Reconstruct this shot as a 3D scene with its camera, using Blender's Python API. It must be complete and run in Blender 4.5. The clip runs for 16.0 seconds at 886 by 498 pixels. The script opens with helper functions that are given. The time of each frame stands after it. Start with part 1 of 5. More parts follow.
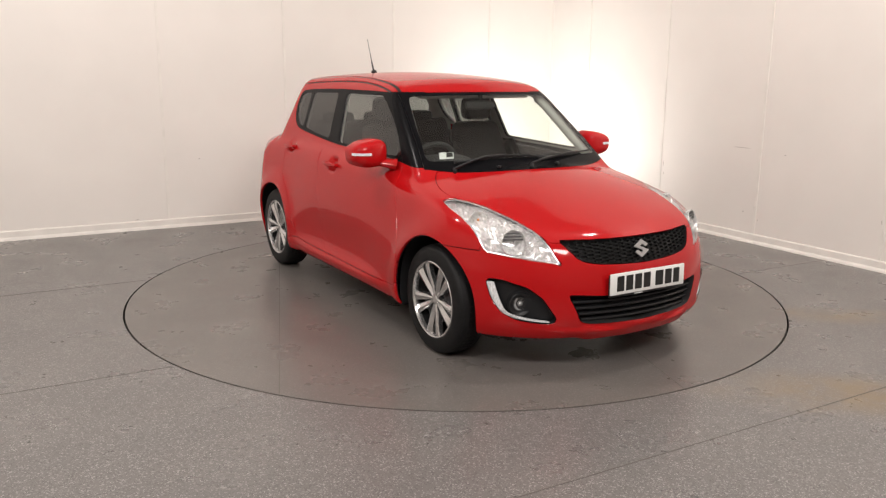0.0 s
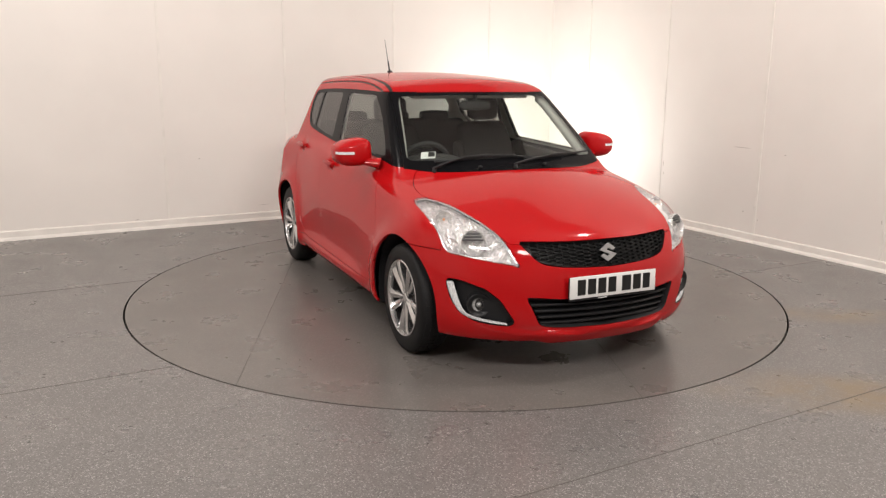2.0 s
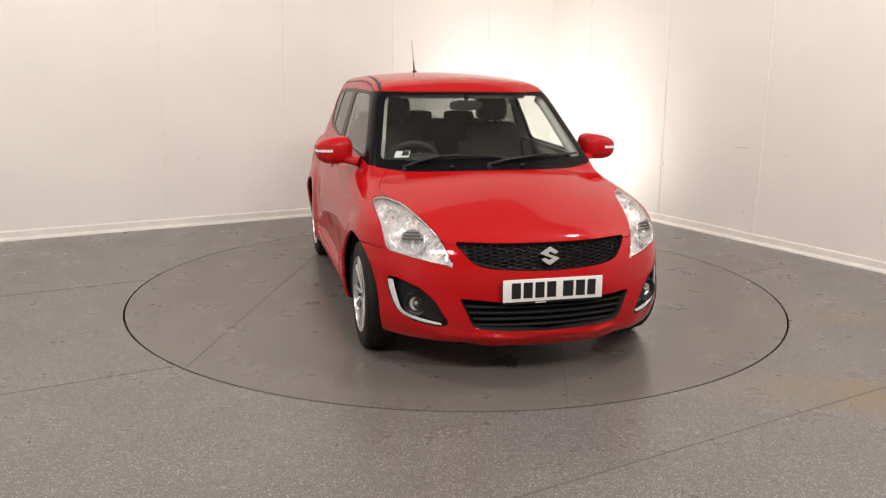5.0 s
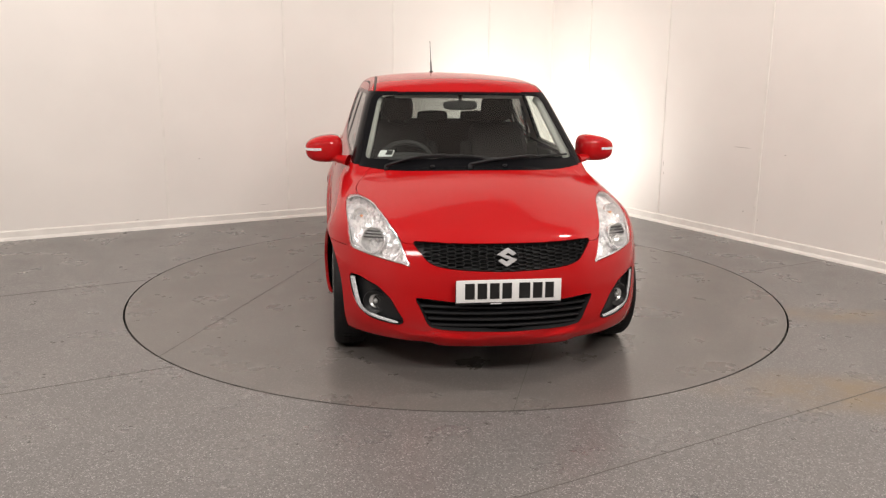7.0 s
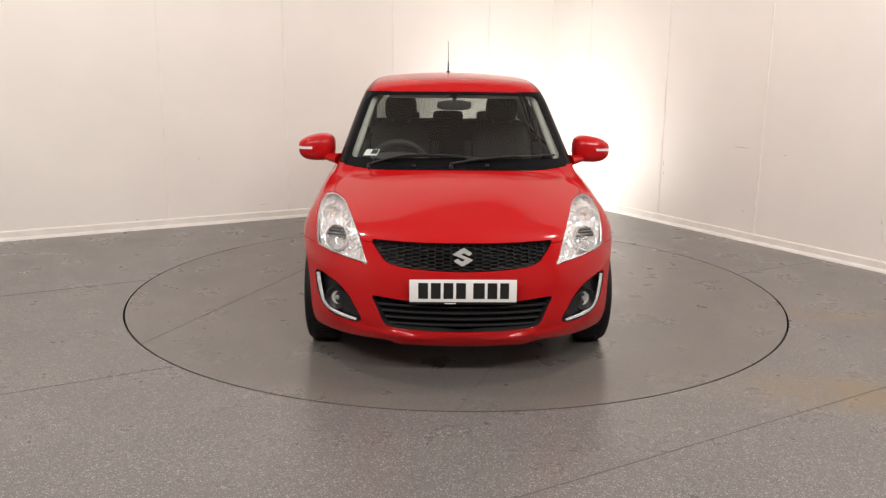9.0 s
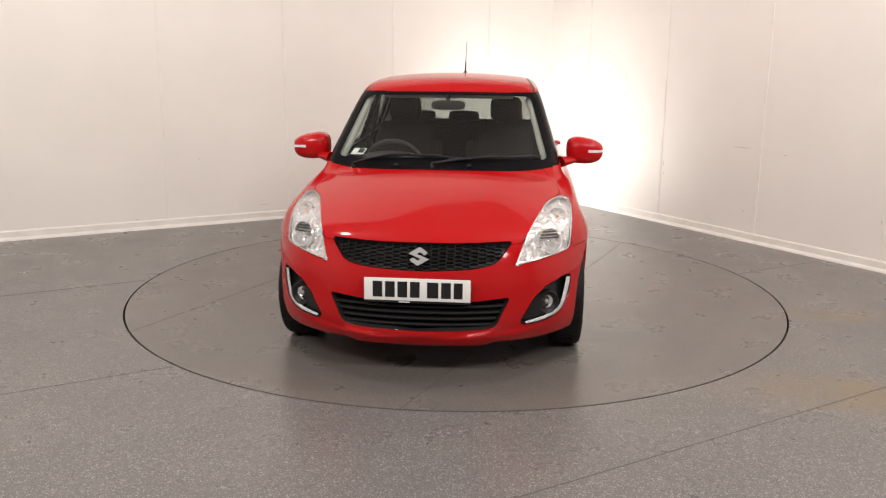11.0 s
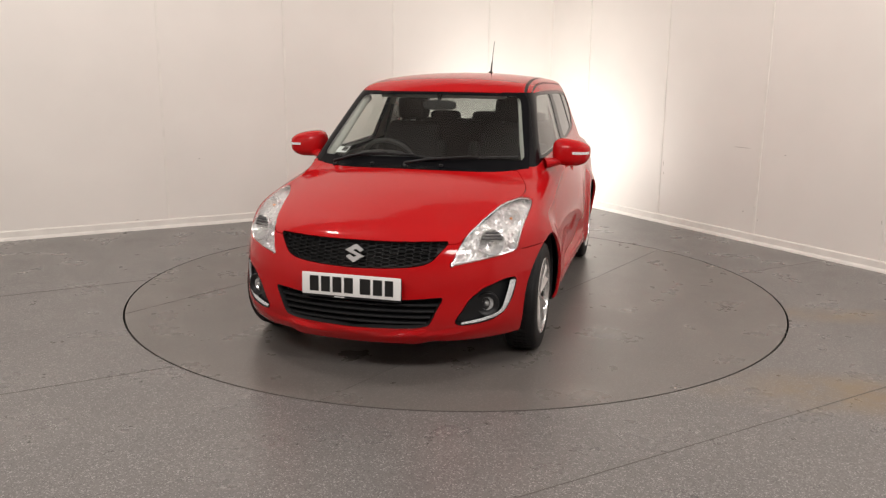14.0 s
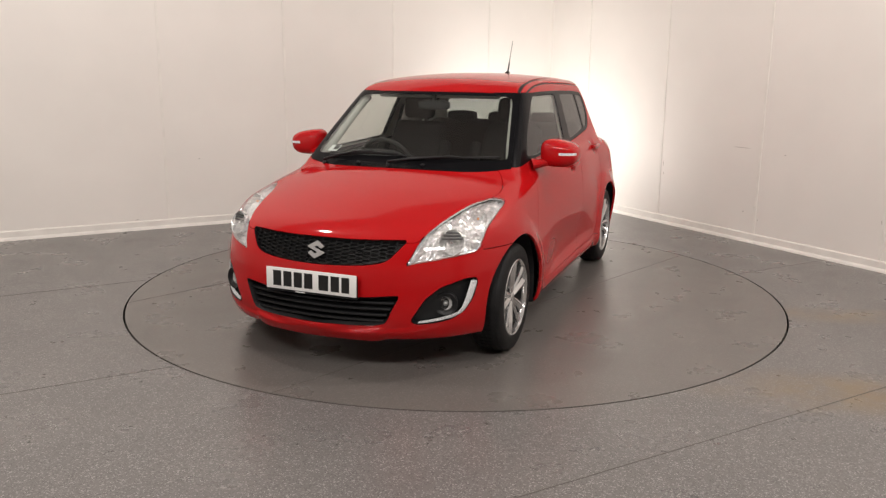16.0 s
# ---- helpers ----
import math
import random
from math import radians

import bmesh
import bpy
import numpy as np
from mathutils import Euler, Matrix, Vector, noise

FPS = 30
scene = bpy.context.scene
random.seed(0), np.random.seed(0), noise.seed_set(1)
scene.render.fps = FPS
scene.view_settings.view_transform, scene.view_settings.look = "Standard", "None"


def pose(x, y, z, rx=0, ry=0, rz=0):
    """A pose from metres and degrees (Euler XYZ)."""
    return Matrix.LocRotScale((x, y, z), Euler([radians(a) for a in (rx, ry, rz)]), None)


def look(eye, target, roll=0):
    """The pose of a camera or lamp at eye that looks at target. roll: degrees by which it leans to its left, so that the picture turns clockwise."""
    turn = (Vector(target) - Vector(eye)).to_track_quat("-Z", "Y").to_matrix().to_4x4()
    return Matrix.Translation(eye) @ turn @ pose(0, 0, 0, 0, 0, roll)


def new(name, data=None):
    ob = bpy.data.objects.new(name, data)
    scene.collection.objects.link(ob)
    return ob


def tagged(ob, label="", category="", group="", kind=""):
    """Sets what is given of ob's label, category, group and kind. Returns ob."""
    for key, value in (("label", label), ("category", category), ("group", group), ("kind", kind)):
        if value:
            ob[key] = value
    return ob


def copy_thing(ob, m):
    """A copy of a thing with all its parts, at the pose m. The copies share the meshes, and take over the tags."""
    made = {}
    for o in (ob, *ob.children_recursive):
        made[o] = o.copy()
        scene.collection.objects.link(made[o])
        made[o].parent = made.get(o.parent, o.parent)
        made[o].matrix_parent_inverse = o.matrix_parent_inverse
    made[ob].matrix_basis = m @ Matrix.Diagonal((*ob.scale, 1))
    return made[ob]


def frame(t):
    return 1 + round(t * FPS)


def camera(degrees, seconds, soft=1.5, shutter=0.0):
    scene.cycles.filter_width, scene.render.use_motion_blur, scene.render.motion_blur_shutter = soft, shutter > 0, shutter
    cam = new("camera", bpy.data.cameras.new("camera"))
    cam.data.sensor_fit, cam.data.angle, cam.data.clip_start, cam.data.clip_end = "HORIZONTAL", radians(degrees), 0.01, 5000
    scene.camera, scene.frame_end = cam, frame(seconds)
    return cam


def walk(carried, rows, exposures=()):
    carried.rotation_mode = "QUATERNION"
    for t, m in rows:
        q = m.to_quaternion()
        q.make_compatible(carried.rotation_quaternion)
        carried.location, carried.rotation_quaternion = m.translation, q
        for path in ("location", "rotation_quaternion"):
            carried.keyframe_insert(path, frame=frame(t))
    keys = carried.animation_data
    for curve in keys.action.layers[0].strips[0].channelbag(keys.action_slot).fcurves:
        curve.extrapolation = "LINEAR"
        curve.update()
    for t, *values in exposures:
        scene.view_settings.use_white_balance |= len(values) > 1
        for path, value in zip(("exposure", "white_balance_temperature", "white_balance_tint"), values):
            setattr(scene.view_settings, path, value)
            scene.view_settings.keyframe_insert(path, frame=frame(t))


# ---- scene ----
# camera: stands still on its tripod
cam = camera(57.26, 16.0, soft=1.3)
EYE = (0.0, -5.7013, 1.5136)
AIM = look(EYE, (-0.0879, 0.1598, 0.2357), 0.544)
walk(cam, [(0.0, AIM), (16.0, AIM)], [(0.0, 0.17), (9.2, 0.17), (11.4, 0.14), (12.1, 0.0), (16.0, -0.05)])

# light: unseen lamps without fittings, added to light the bay
world = bpy.data.worlds.new("world")
scene.world = world
world.use_nodes = True
world.node_tree.nodes["Background"].inputs[0].default_value = (1.0, 0.93, 0.86, 1)
world.node_tree.nodes["Background"].inputs[1].default_value = 0.05


def lamp(name, eye, target, w, h, power, colour, spread=180):
    data = bpy.data.lights.new(name, "AREA")
    data.shape, data.size, data.size_y = "RECTANGLE", w, h
    data.energy, data.color, data.spread = power, colour, radians(spread)
    ob = new(name, data)
    ob.matrix_world = look(eye, target)
    return ob


WARM = (1.0, 0.935, 0.895)
# two unseen globes high beside the car, which also light the ceiling
for side, power in ((-1, 152), (1, 162)):
    data = bpy.data.lights.new("bay_globe", "POINT")
    data.energy, data.color, data.shadow_soft_size = power, WARM, 0.12
    new("bay_globe", data).location = (2.5 * side, -1.05, 4.2)
# wide soft pair added above the camera to brighten walls and car front
lamp("camera_light_left", (-2.4, -5.6, 4.10), (-2.7, 1.0, 1.2), 2.40, 0.70, 146, WARM)
lamp("camera_light_right", (2.2, -5.6, 4.10), (2.5, 1.0, 1.2), 2.40, 0.70, 152, WARM)
# unseen lamp low behind the car, for the glow in the corner
lamp("corner_light", (0.50, 2.85, 0.50), (1.10, 4.30, 1.05), 0.40, 0.30, 28, (1.0, 0.97, 0.93))
# ---------------------------------------------------------------- materials
def material(name, base, rough=0.5, metal=0.0, coat=0.0, spec=0.5, trans=0.0, ior=1.5, vary=0.0, scale=8.0, bump=0.0, bump_scale=60.0,
             rough_vary=0.0, emit=None, alpha=1.0):
    m = bpy.data.materials.new(name)
    m.use_nodes = True
    nt = m.node_tree
    b = nt.nodes["Principled BSDF"]
    b.inputs["Base Color"].default_value = (*base, 1)
    b.inputs["Roughness"].default_value = rough
    b.inputs["Metallic"].default_value = metal
    b.inputs["Coat Weight"].default_value = coat
    b.inputs["Coat Roughness"].default_value = 0.03
    b.inputs["Specular IOR Level"].default_value = spec
    b.inputs["Transmission Weight"].default_value = trans
    b.inputs["IOR"].default_value = ior
    b.inputs["Alpha"].default_value = alpha
    if emit:
        b.inputs["Emission Color"].default_value = (*emit[:3], 1)
        b.inputs["Emission Strength"].default_value = emit[3]
    co = nt.nodes.new("ShaderNodeTexCoord")
    if vary or rough_vary:
        n = nt.nodes.new("ShaderNodeTexNoise")
        n.inputs["Scale"].default_value, n.inputs["Detail"].default_value = scale, 6
        nt.links.new(co.outputs["Object"], n.inputs["Vector"])
        if vary:
            r = nt.nodes.new("ShaderNodeMapRange")
            r.inputs["From Min"].default_value, r.inputs["From Max"].default_value = 0.3, 0.7
            r.inputs["To Min"].default_value, r.inputs["To Max"].default_value = 1 - vary, 1 + vary
            nt.links.new(n.outputs["Fac"], r.inputs["Value"])
            mul = nt.nodes.new("ShaderNodeMix")
            mul.data_type, mul.blend_type = "RGBA", "MULTIPLY"
            mul.inputs["Factor"].default_value = 1
            mul.inputs["A"].default_value = (*base, 1)
            nt.links.new(r.outputs["Result"], mul.inputs["B"])
            nt.links.new(mul.outputs["Result"], b.inputs["Base Color"])
        if rough_vary:
            r2 = nt.nodes.new("ShaderNodeMapRange")
            r2.inputs["From Min"].default_value, r2.inputs["From Max"].default_value = 0.3, 0.7
            r2.inputs["To Min"].default_value = max(0.02, rough - rough_vary)
            r2.inputs["To Max"].default_value = rough + rough_vary
            nt.links.new(n.outputs["Fac"], r2.inputs["Value"])
            nt.links.new(r2.outputs["Result"], b.inputs["Roughness"])
    if bump:
        n2 = nt.nodes.new("ShaderNodeTexNoise")
        n2.inputs["Scale"].default_value, n2.inputs["Detail"].default_value = bump_scale, 5
        nt.links.new(co.outputs["Object"], n2.inputs["Vector"])
        bp = nt.nodes.new("ShaderNodeBump")
        bp.inputs["Strength"].default_value, bp.inputs["Distance"].default_value = bump, 0.004
        nt.links.new(n2.outputs["Fac"], bp.inputs["Height"])
        nt.links.new(bp.outputs["Normal"], b.inputs["Normal"])
    return m


def floor_material(name, base, fleck, stain=0.0):
    """Grey safety vinyl: fine light and dark flecks, worn patches, ochre stains, satin gloss."""
    m = bpy.data.materials.new(name)
    m.use_nodes = True
    nt = m.node_tree
    b = nt.nodes["Principled BSDF"]
    N, L = nt.nodes.new, nt.links.new
    co = N("ShaderNodeTexCoord")

    def noise_tex(s, d=4, rough=0.6):
        n = N("ShaderNodeTexNoise")
        n.inputs["Scale"].default_value, n.inputs["Detail"].default_value, n.inputs["Roughness"].default_value = s, d, rough
        L(co.outputs["Object"], n.inputs["Vector"])
        return n.outputs["Fac"]

    def rng(v, a, c, lo, hi):
        r = N("ShaderNodeMapRange")
        for k, x in zip(("From Min", "From Max", "To Min", "To Max"), (a, c, lo, hi)):
            r.inputs[k].default_value = x
        L(v, r.inputs["Value"])
        return r.outputs["Result"]

    def mix(f, a, c, kind="MIX"):
        x = N("ShaderNodeMix")
        x.data_type, x.blend_type = "RGBA", kind
        for k, v in (("Factor", f), ("A", a), ("B", c)):
            if isinstance(v, (float, int)):
                x.inputs[k].default_value = v
            elif isinstance(v, tuple):
                x.inputs[k].default_value = (*v, 1)
            else:
                L(v, x.inputs[k])
        return x.outputs["Result"]

    vor = N("ShaderNodeTexVoronoi")
    vor.inputs["Scale"].default_value = 195
    L(co.outputs["Object"], vor.inputs["Vector"])
    sep = N("ShaderNodeSeparateColor")
    L(vor.outputs["Color"], sep.inputs["Color"])
    light = rng(sep.outputs[0], 0.80, 0.95, 0, fleck)
    dark = rng(sep.outputs[1], 0.75, 0.95, 0, fleck * 0.8)
    c = mix(light, base, tuple(min(1, v * 2.3) for v in base))
    c = mix(dark, c, tuple(v * 0.45 for v in base))
    c = mix(1.0, c, mix(rng(noise_tex(1.3, 5), 0.3, 0.7, 0, 1), (0.92, 0.92, 0.92), (1.06, 1.05, 1.03)), "MULTIPLY")
    c = mix(rng(noise_tex(5.0, 6, 0.7), 0.50, 0.80, 0, 0.12), c, (0.10, 0.085, 0.065))
    c = mix(rng(noise_tex(17.0, 8, 0.75), 0.62, 0.85, 0, 0.08), c, (0.075, 0.068, 0.060))
    # ochre streaks where vehicles drive on to the turntable
    for place, size, lean in (((2.75, -0.66, 0), (1.05, 0.20, 1), -0.12), ((1.95, -1.95, 0), (0.85, 0.33, 1), -0.10)):
        pos = N("ShaderNodeMapping")
        pos.vector_type = "TEXTURE"
        pos.inputs["Location"].default_value = place
        pos.inputs["Rotation"].default_value = (0, 0, lean)
        pos.inputs["Scale"].default_value = size
        L(co.outputs["Object"], pos.inputs["Vector"])
        dist = N("ShaderNodeVectorMath")
        dist.operation = "LENGTH"
        L(pos.outputs["Vector"], dist.inputs[0])
        blot = mix(1.0, rng(dist.outputs["Value"], 0.30, 1.05, 1, 0), rng(noise_tex(3.2, 6, 0.7), 0.36, 0.60, 0.15, 1), "MULTIPLY")
        c = mix(mix(1.0, blot, (stain, stain, stain), "MULTIPLY"), c, (0.225, 0.160, 0.085))
    L(c, b.inputs["Base Color"])
    L(rng(noise_tex(3.0, 6), 0.3, 0.7, 0.25, 0.35), b.inputs["Roughness"])
    b.inputs["Specular IOR Level"].default_value = 0.5
    bp = N("ShaderNodeBump")
    bp.inputs["Strength"].default_value, bp.inputs["Distance"].default_value = 0.08, 0.002
    L(noise_tex(140, 2), bp.inputs["Height"])
    L(bp.outputs["Normal"], b.inputs["Normal"])
    return m


M_WALL = material("wall_paint", (0.82, 0.78, 0.735), 0.55, vary=0.03, scale=1.2, bump=0.05, bump_scale=30)
M_TRIM = material("wall_trim", (0.82, 0.785, 0.735), 0.5, vary=0.06, scale=6)
M_CEIL = material("ceiling_paint", (0.30, 0.288, 0.275), 0.8, vary=0.03, scale=2)
M_SCUFF = material("scuff", (0.50, 0.46, 0.42), 0.7)
M_FLOOR = floor_material("vinyl_floor", (0.158, 0.150, 0.146), 0.90, 0.7)
M_TURN = floor_material("turntable_vinyl", (0.148, 0.136, 0.127), 0.35)
M_SEAM = material("seam", (0.12, 0.11, 0.10), 0.6)
M_GAP = material("dark_gap", (0.012, 0.011, 0.010), 0.8)

M_RED = material("red_paint", (0.43, 0.0060, 0.0078), 0.50, coat=0.75, spec=0.0)
M_RED.node_tree.nodes["Principled BSDF"].inputs["Coat Roughness"].default_value = 0.075
M_BLACK = material("black_plastic", (0.010, 0.010, 0.011), 0.42, spec=0.35, bump=0.08, bump_scale=400)
M_GLOSSBLACK = material("gloss_black", (0.006, 0.006, 0.007), 0.22, spec=0.05)
M_DARK = material("inner_dark", (0.010, 0.010, 0.011), 0.7)
M_RUBBER = material("tyre_rubber", (0.009, 0.009, 0.0095), 0.60, spec=0.25, vary=0.25, scale=14)
M_ALLOY = material("silver_alloy", (0.68, 0.68, 0.68), 0.24, metal=0.92, coat=0.4)
M_BARREL = material("dark_alloy", (0.030, 0.030, 0.030), 0.45, metal=0.6, vary=0.2, scale=20)
M_CHROME = material("chrome", (0.82, 0.82, 0.83), 0.24, metal=0.85)
M_EMBLEM = material("satin_chrome", (0.50, 0.50, 0.50), 0.42, metal=0.8)
M_MESH = material("grille_plastic", (0.012, 0.012, 0.0125), 0.55, spec=0.25)
M_STEEL = material("brake_steel", (0.07, 0.07, 0.072), 0.5, metal=0.4, vary=0.15, scale=30)
M_PLATE = material("plate_white", (0.82, 0.82, 0.80), 0.35)
M_INK = material("plate_black", (0.01, 0.01, 0.01), 0.4)
M_TRIMGREY = material("cabin_trim", (0.50, 0.50, 0.465), 0.75, vary=0.04, scale=20)
M_FABRIC = material("seat_fabric", (0.016, 0.015, 0.0145), 0.95, spec=0.05, vary=0.15, scale=90, bump=0.06, bump_scale=200)
M_DASH = material("dash_plastic", (0.034, 0.034, 0.034), 0.6, spec=0.3, bump=0.1, bump_scale=250)
M_WHITE = material("white_label", (0.78, 0.80, 0.79), 0.5)
M_DRL = material("drl_strip", (0.74, 0.75, 0.76), 0.2, vary=0.45, scale=150)
M_AMBER = material("amber_bulb", (0.75, 0.30, 0.12), 0.25, coat=0.5)


def glass(name, tint, rough=0.0):
    m = bpy.data.materials.new(name)
    m.use_nodes = True
    nt = m.node_tree
    nt.nodes.remove(nt.nodes["Principled BSDF"])
    out = nt.nodes["Material Output"]
    tr = nt.nodes.new("ShaderNodeBsdfTransparent")
    tr.inputs["Color"].default_value = (*tint, 1)
    gl = nt.nodes.new("ShaderNodeBsdfGlossy")
    gl.inputs["Roughness"].default_value = rough
    lw = nt.nodes.new("ShaderNodeLayerWeight")
    lw.inputs["Blend"].default_value = 0.5
    pw = nt.nodes.new("ShaderNodeMath")
    pw.operation = "POWER"
    pw.inputs[1].default_value = 5.0
    fr = nt.nodes.new("ShaderNodeMath")
    fr.operation = "MULTIPLY_ADD"
    fr.inputs[1].default_value, fr.inputs[2].default_value = 0.90, 0.075
    nt.links.new(lw.outputs["Facing"], pw.inputs[0])
    nt.links.new(pw.outputs["Value"], fr.inputs[0])
    mx = nt.nodes.new("ShaderNodeMixShader")
    nt.links.new(fr.outputs["Value"], mx.inputs["Fac"])
    nt.links.new(tr.outputs["BSDF"], mx.inputs[1])
    nt.links.new(gl.outputs["BSDF"], mx.inputs[2])
    nt.links.new(mx.outputs["Shader"], out.inputs["Surface"])
    return m


M_GLASS = glass("window_glass", (0.86, 0.90, 0.87))
M_TINT = glass("privacy_glass", (0.13, 0.13, 0.125))
M_REARGLASS = glass("rear_privacy_glass", (0.26, 0.27, 0.26))
M_LENS = glass("lens_clear", (0.95, 0.95, 0.95))
# ---------------------------------------------------------------- helpers for building
def mesh_object(name, verts, faces, mat, parent=None, label="", smooth=False):
    me = bpy.data.meshes.new(name)
    me.from_pydata([tuple(v) for v in verts], [], [tuple(f) for f in faces])
    me.materials.append(mat)
    if smooth:
        me.shade_smooth()
    ob = new(name, me)
    if parent:
        ob.parent = parent
    if label:
        ob["label"] = label
    return ob


def part(name, bm, mat, parent=None, label="", smooth=True, sharp=35):
    me = bpy.data.meshes.new(name)
    if smooth:
        for f in bm.faces:
            f.smooth = True
        for e in bm.edges:
            if len(e.link_faces) == 2 and e.calc_face_angle(0) > radians(sharp):
                e.smooth = False
    bm.to_mesh(me)
    bm.free()
    me.materials.append(mat)
    ob = new(name, me)
    if parent:
        ob.parent = parent
    if label:
        ob["label"] = label
    return ob


def box(bm, lo, hi, bevel=0.0, m=None, seg=2):
    v = bmesh.ops.create_cube(bm, size=1)["verts"]
    c = (Vector(lo) + Vector(hi)) / 2
    s = Vector(hi) - Vector(lo)
    bmesh.ops.transform(bm, matrix=Matrix.Translation(c) @ Matrix.Diagonal((*s, 1)), verts=v)
    if bevel:
        es = list({e for x in v for e in x.link_edges})
        r = bmesh.ops.bevel(bm, geom=es, offset=bevel, segments=seg, affect="EDGES", profile=0.5)
        v = list({x for f in r["faces"] for x in f.verts} | {x for x in v if x.is_valid})
    if m:
        bmesh.ops.transform(bm, matrix=m, verts=[x for x in v if x.is_valid])
    return v


def ring_tube(bm, path, radius, n=8, closed=False):
    """A round bar along a list of points; radius a number or one per point."""
    pts = [Vector(p) for p in path]
    rings = []
    for i, p in enumerate(pts):
        a = pts[i - 1] if i or closed else p
        b = pts[(i + 1) % len(pts)] if i + 1 < len(pts) or closed else p
        d = (b - a).normalized()
        u = d.orthogonal().normalized() if not rings else (last - d * last.dot(d)).normalized()
        last = u
        w = d.cross(u)
        r = radius[i] if isinstance(radius, (list, tuple)) else radius
        rings.append([bm.verts.new(p + (u * math.cos(2 * math.pi * k / n) + w * math.sin(2 * math.pi * k / n)) * r) for k in range(n)])
    for i in range(len(rings) - (0 if closed else 1)):
        r1, r2 = rings[i], rings[(i + 1) % len(rings)]
        for k in range(n):
            bm.faces.new((r1[k], r1[(k + 1) % n], r2[(k + 1) % n], r2[k]))
    if not closed:
        bm.faces.new(rings[0][::-1])
        bm.faces.new(rings[-1])


# ---------------------------------------------------------------- the photo bay
TURN_R = 2.245
ROOM_H = 5.6
CORNER = Vector((1.139, 4.391, 0))
ALONG_L = Vector((-0.8617, -0.5074, 0))          # from the corner along the left wall
ALONG_R = Vector((0.5074, -0.8617, 0))             # from the corner along the right wall


def wall_slab(name, start, along, length, inward, label):
    """A wall 0.12 m thick whose inner face runs from start, with its base on the floor."""
    bm = bmesh.new()
    a, b = start, start + along * length
    o = -inward * 0.12
    vs = [bm.verts.new(p) for p in (a, b, b + o, a + o)]
    f = bm.faces.new(vs)
    r = bmesh.ops.extrude_face_region(bm, geom=[f])
    bmesh.ops.translate(bm, vec=(0, 0, ROOM_H), verts=[g for g in r["geom"] if isinstance(g, bmesh.types.BMVert)])
    bmesh.ops.recalc_face_normals(bm, faces=bm.faces)
    return tagged(part(name, bm, M_WALL, smooth=False), label, "wall", kind="structure")


IN_L = Vector((0.5074, -0.8617, 0))
IN_R = Vector((-0.8617, -0.5074, 0))
LEN_L, LEN_R = 11.0, 13.0
wall_left = wall_slab("wall_left", CORNER, ALONG_L, LEN_L, IN_L, "cream painted panelled wall of the photo bay")
wall_right = wall_slab("wall_right", CORNER - ALONG_R * 0.12, ALONG_R, LEN_R + 0.12, IN_R, "cream painted panelled wall with scuff marks")
end_l, end_r = CORNER + ALONG_L * LEN_L, CORNER + ALONG_R * LEN_R
far_end = end_l + ALONG_R * LEN_R
wall_side = wall_slab("wall_side", end_l + ALONG_L * 0.12, ALONG_R, LEN_R, -ALONG_L, "plain cream side wall closing the bay")
wall_side.location = -ALONG_L * 0.12
wall_back = wall_slab("wall_back", end_r, ALONG_L, LEN_L, -ALONG_R, "plain cream wall closing the bay")

bm = bmesh.new()
bm.faces.new([bm.verts.new((p.x, p.y, ROOM_H)) for p in (CORNER, end_l, far_end, end_r)])
r = bmesh.ops.extrude_face_region(bm, geom=bm.faces[:])
bmesh.ops.translate(bm, vec=(0, 0, 0.1), verts=[g for g in r["geom"] if isinstance(g, bmesh.types.BMVert)])
bmesh.ops.recalc_face_normals(bm, faces=bm.faces)
tagged(part("ceiling", bm, M_CEIL, smooth=False), "high grey-beige ceiling over the photo bay", "ceiling", kind="structure")


def ring_floor():
    """The floor sheet with a round hole for the turntable."""
    bm = bmesh.new()
    n = 180
    inner = [bm.verts.new((TURN_R * math.cos(2 * math.pi * k / n), TURN_R * math.sin(2 * math.pi * k / n), 0)) for k in range(n)]
    outer = [bm.verts.new((14 * math.cos(2 * math.pi * k / n), 14 * math.sin(2 * math.pi * k / n), 0)) for k in range(n)]
    for k in range(n):
        j = (k + 1) % n
        bm.faces.new((inner[k], outer[k], outer[j], inner[j]))
    return bm


floor_ob = tagged(part("floor", ring_floor(), M_FLOOR, smooth=False), "grey speckled vinyl safety floor with ochre stains", "floor", kind="structure")


def pit_lining():
    """The dark well under the turntable's edge."""
    bm = bmesh.new()
    n = 180
    top = [bm.verts.new((TURN_R * math.cos(2 * math.pi * k / n), TURN_R * math.sin(2 * math.pi * k / n), -0.003)) for k in range(n)]
    low = [bm.verts.new((v.co.x, v.co.y, -0.06)) for v in top]
    for k in range(n):
        j = (k + 1) % n
        bm.faces.new((top[k], top[j], low[j], low[k]))
    bm.faces.new(low)
    return bm


part("pit_lining", pit_lining(), M_GAP, floor_ob, "dark gap round the turntable", smooth=False)


def strip(bm, a, b, w, z0, z1):
    d = (b - a).normalized()
    n = Vector((-d.y, d.x, 0)) * w / 2
    lo = [bm.verts.new((p.x, p.y, z0)) for p in (a - n, b - n, b + n, a + n)]
    hi = [bm.verts.new((v.co.x, v.co.y, z1)) for v in lo]
    bm.faces.new(hi)
    for k in range(4):
        bm.faces.new((lo[k], lo[(k + 1) % 4], hi[(k + 1) % 4], hi[k]))


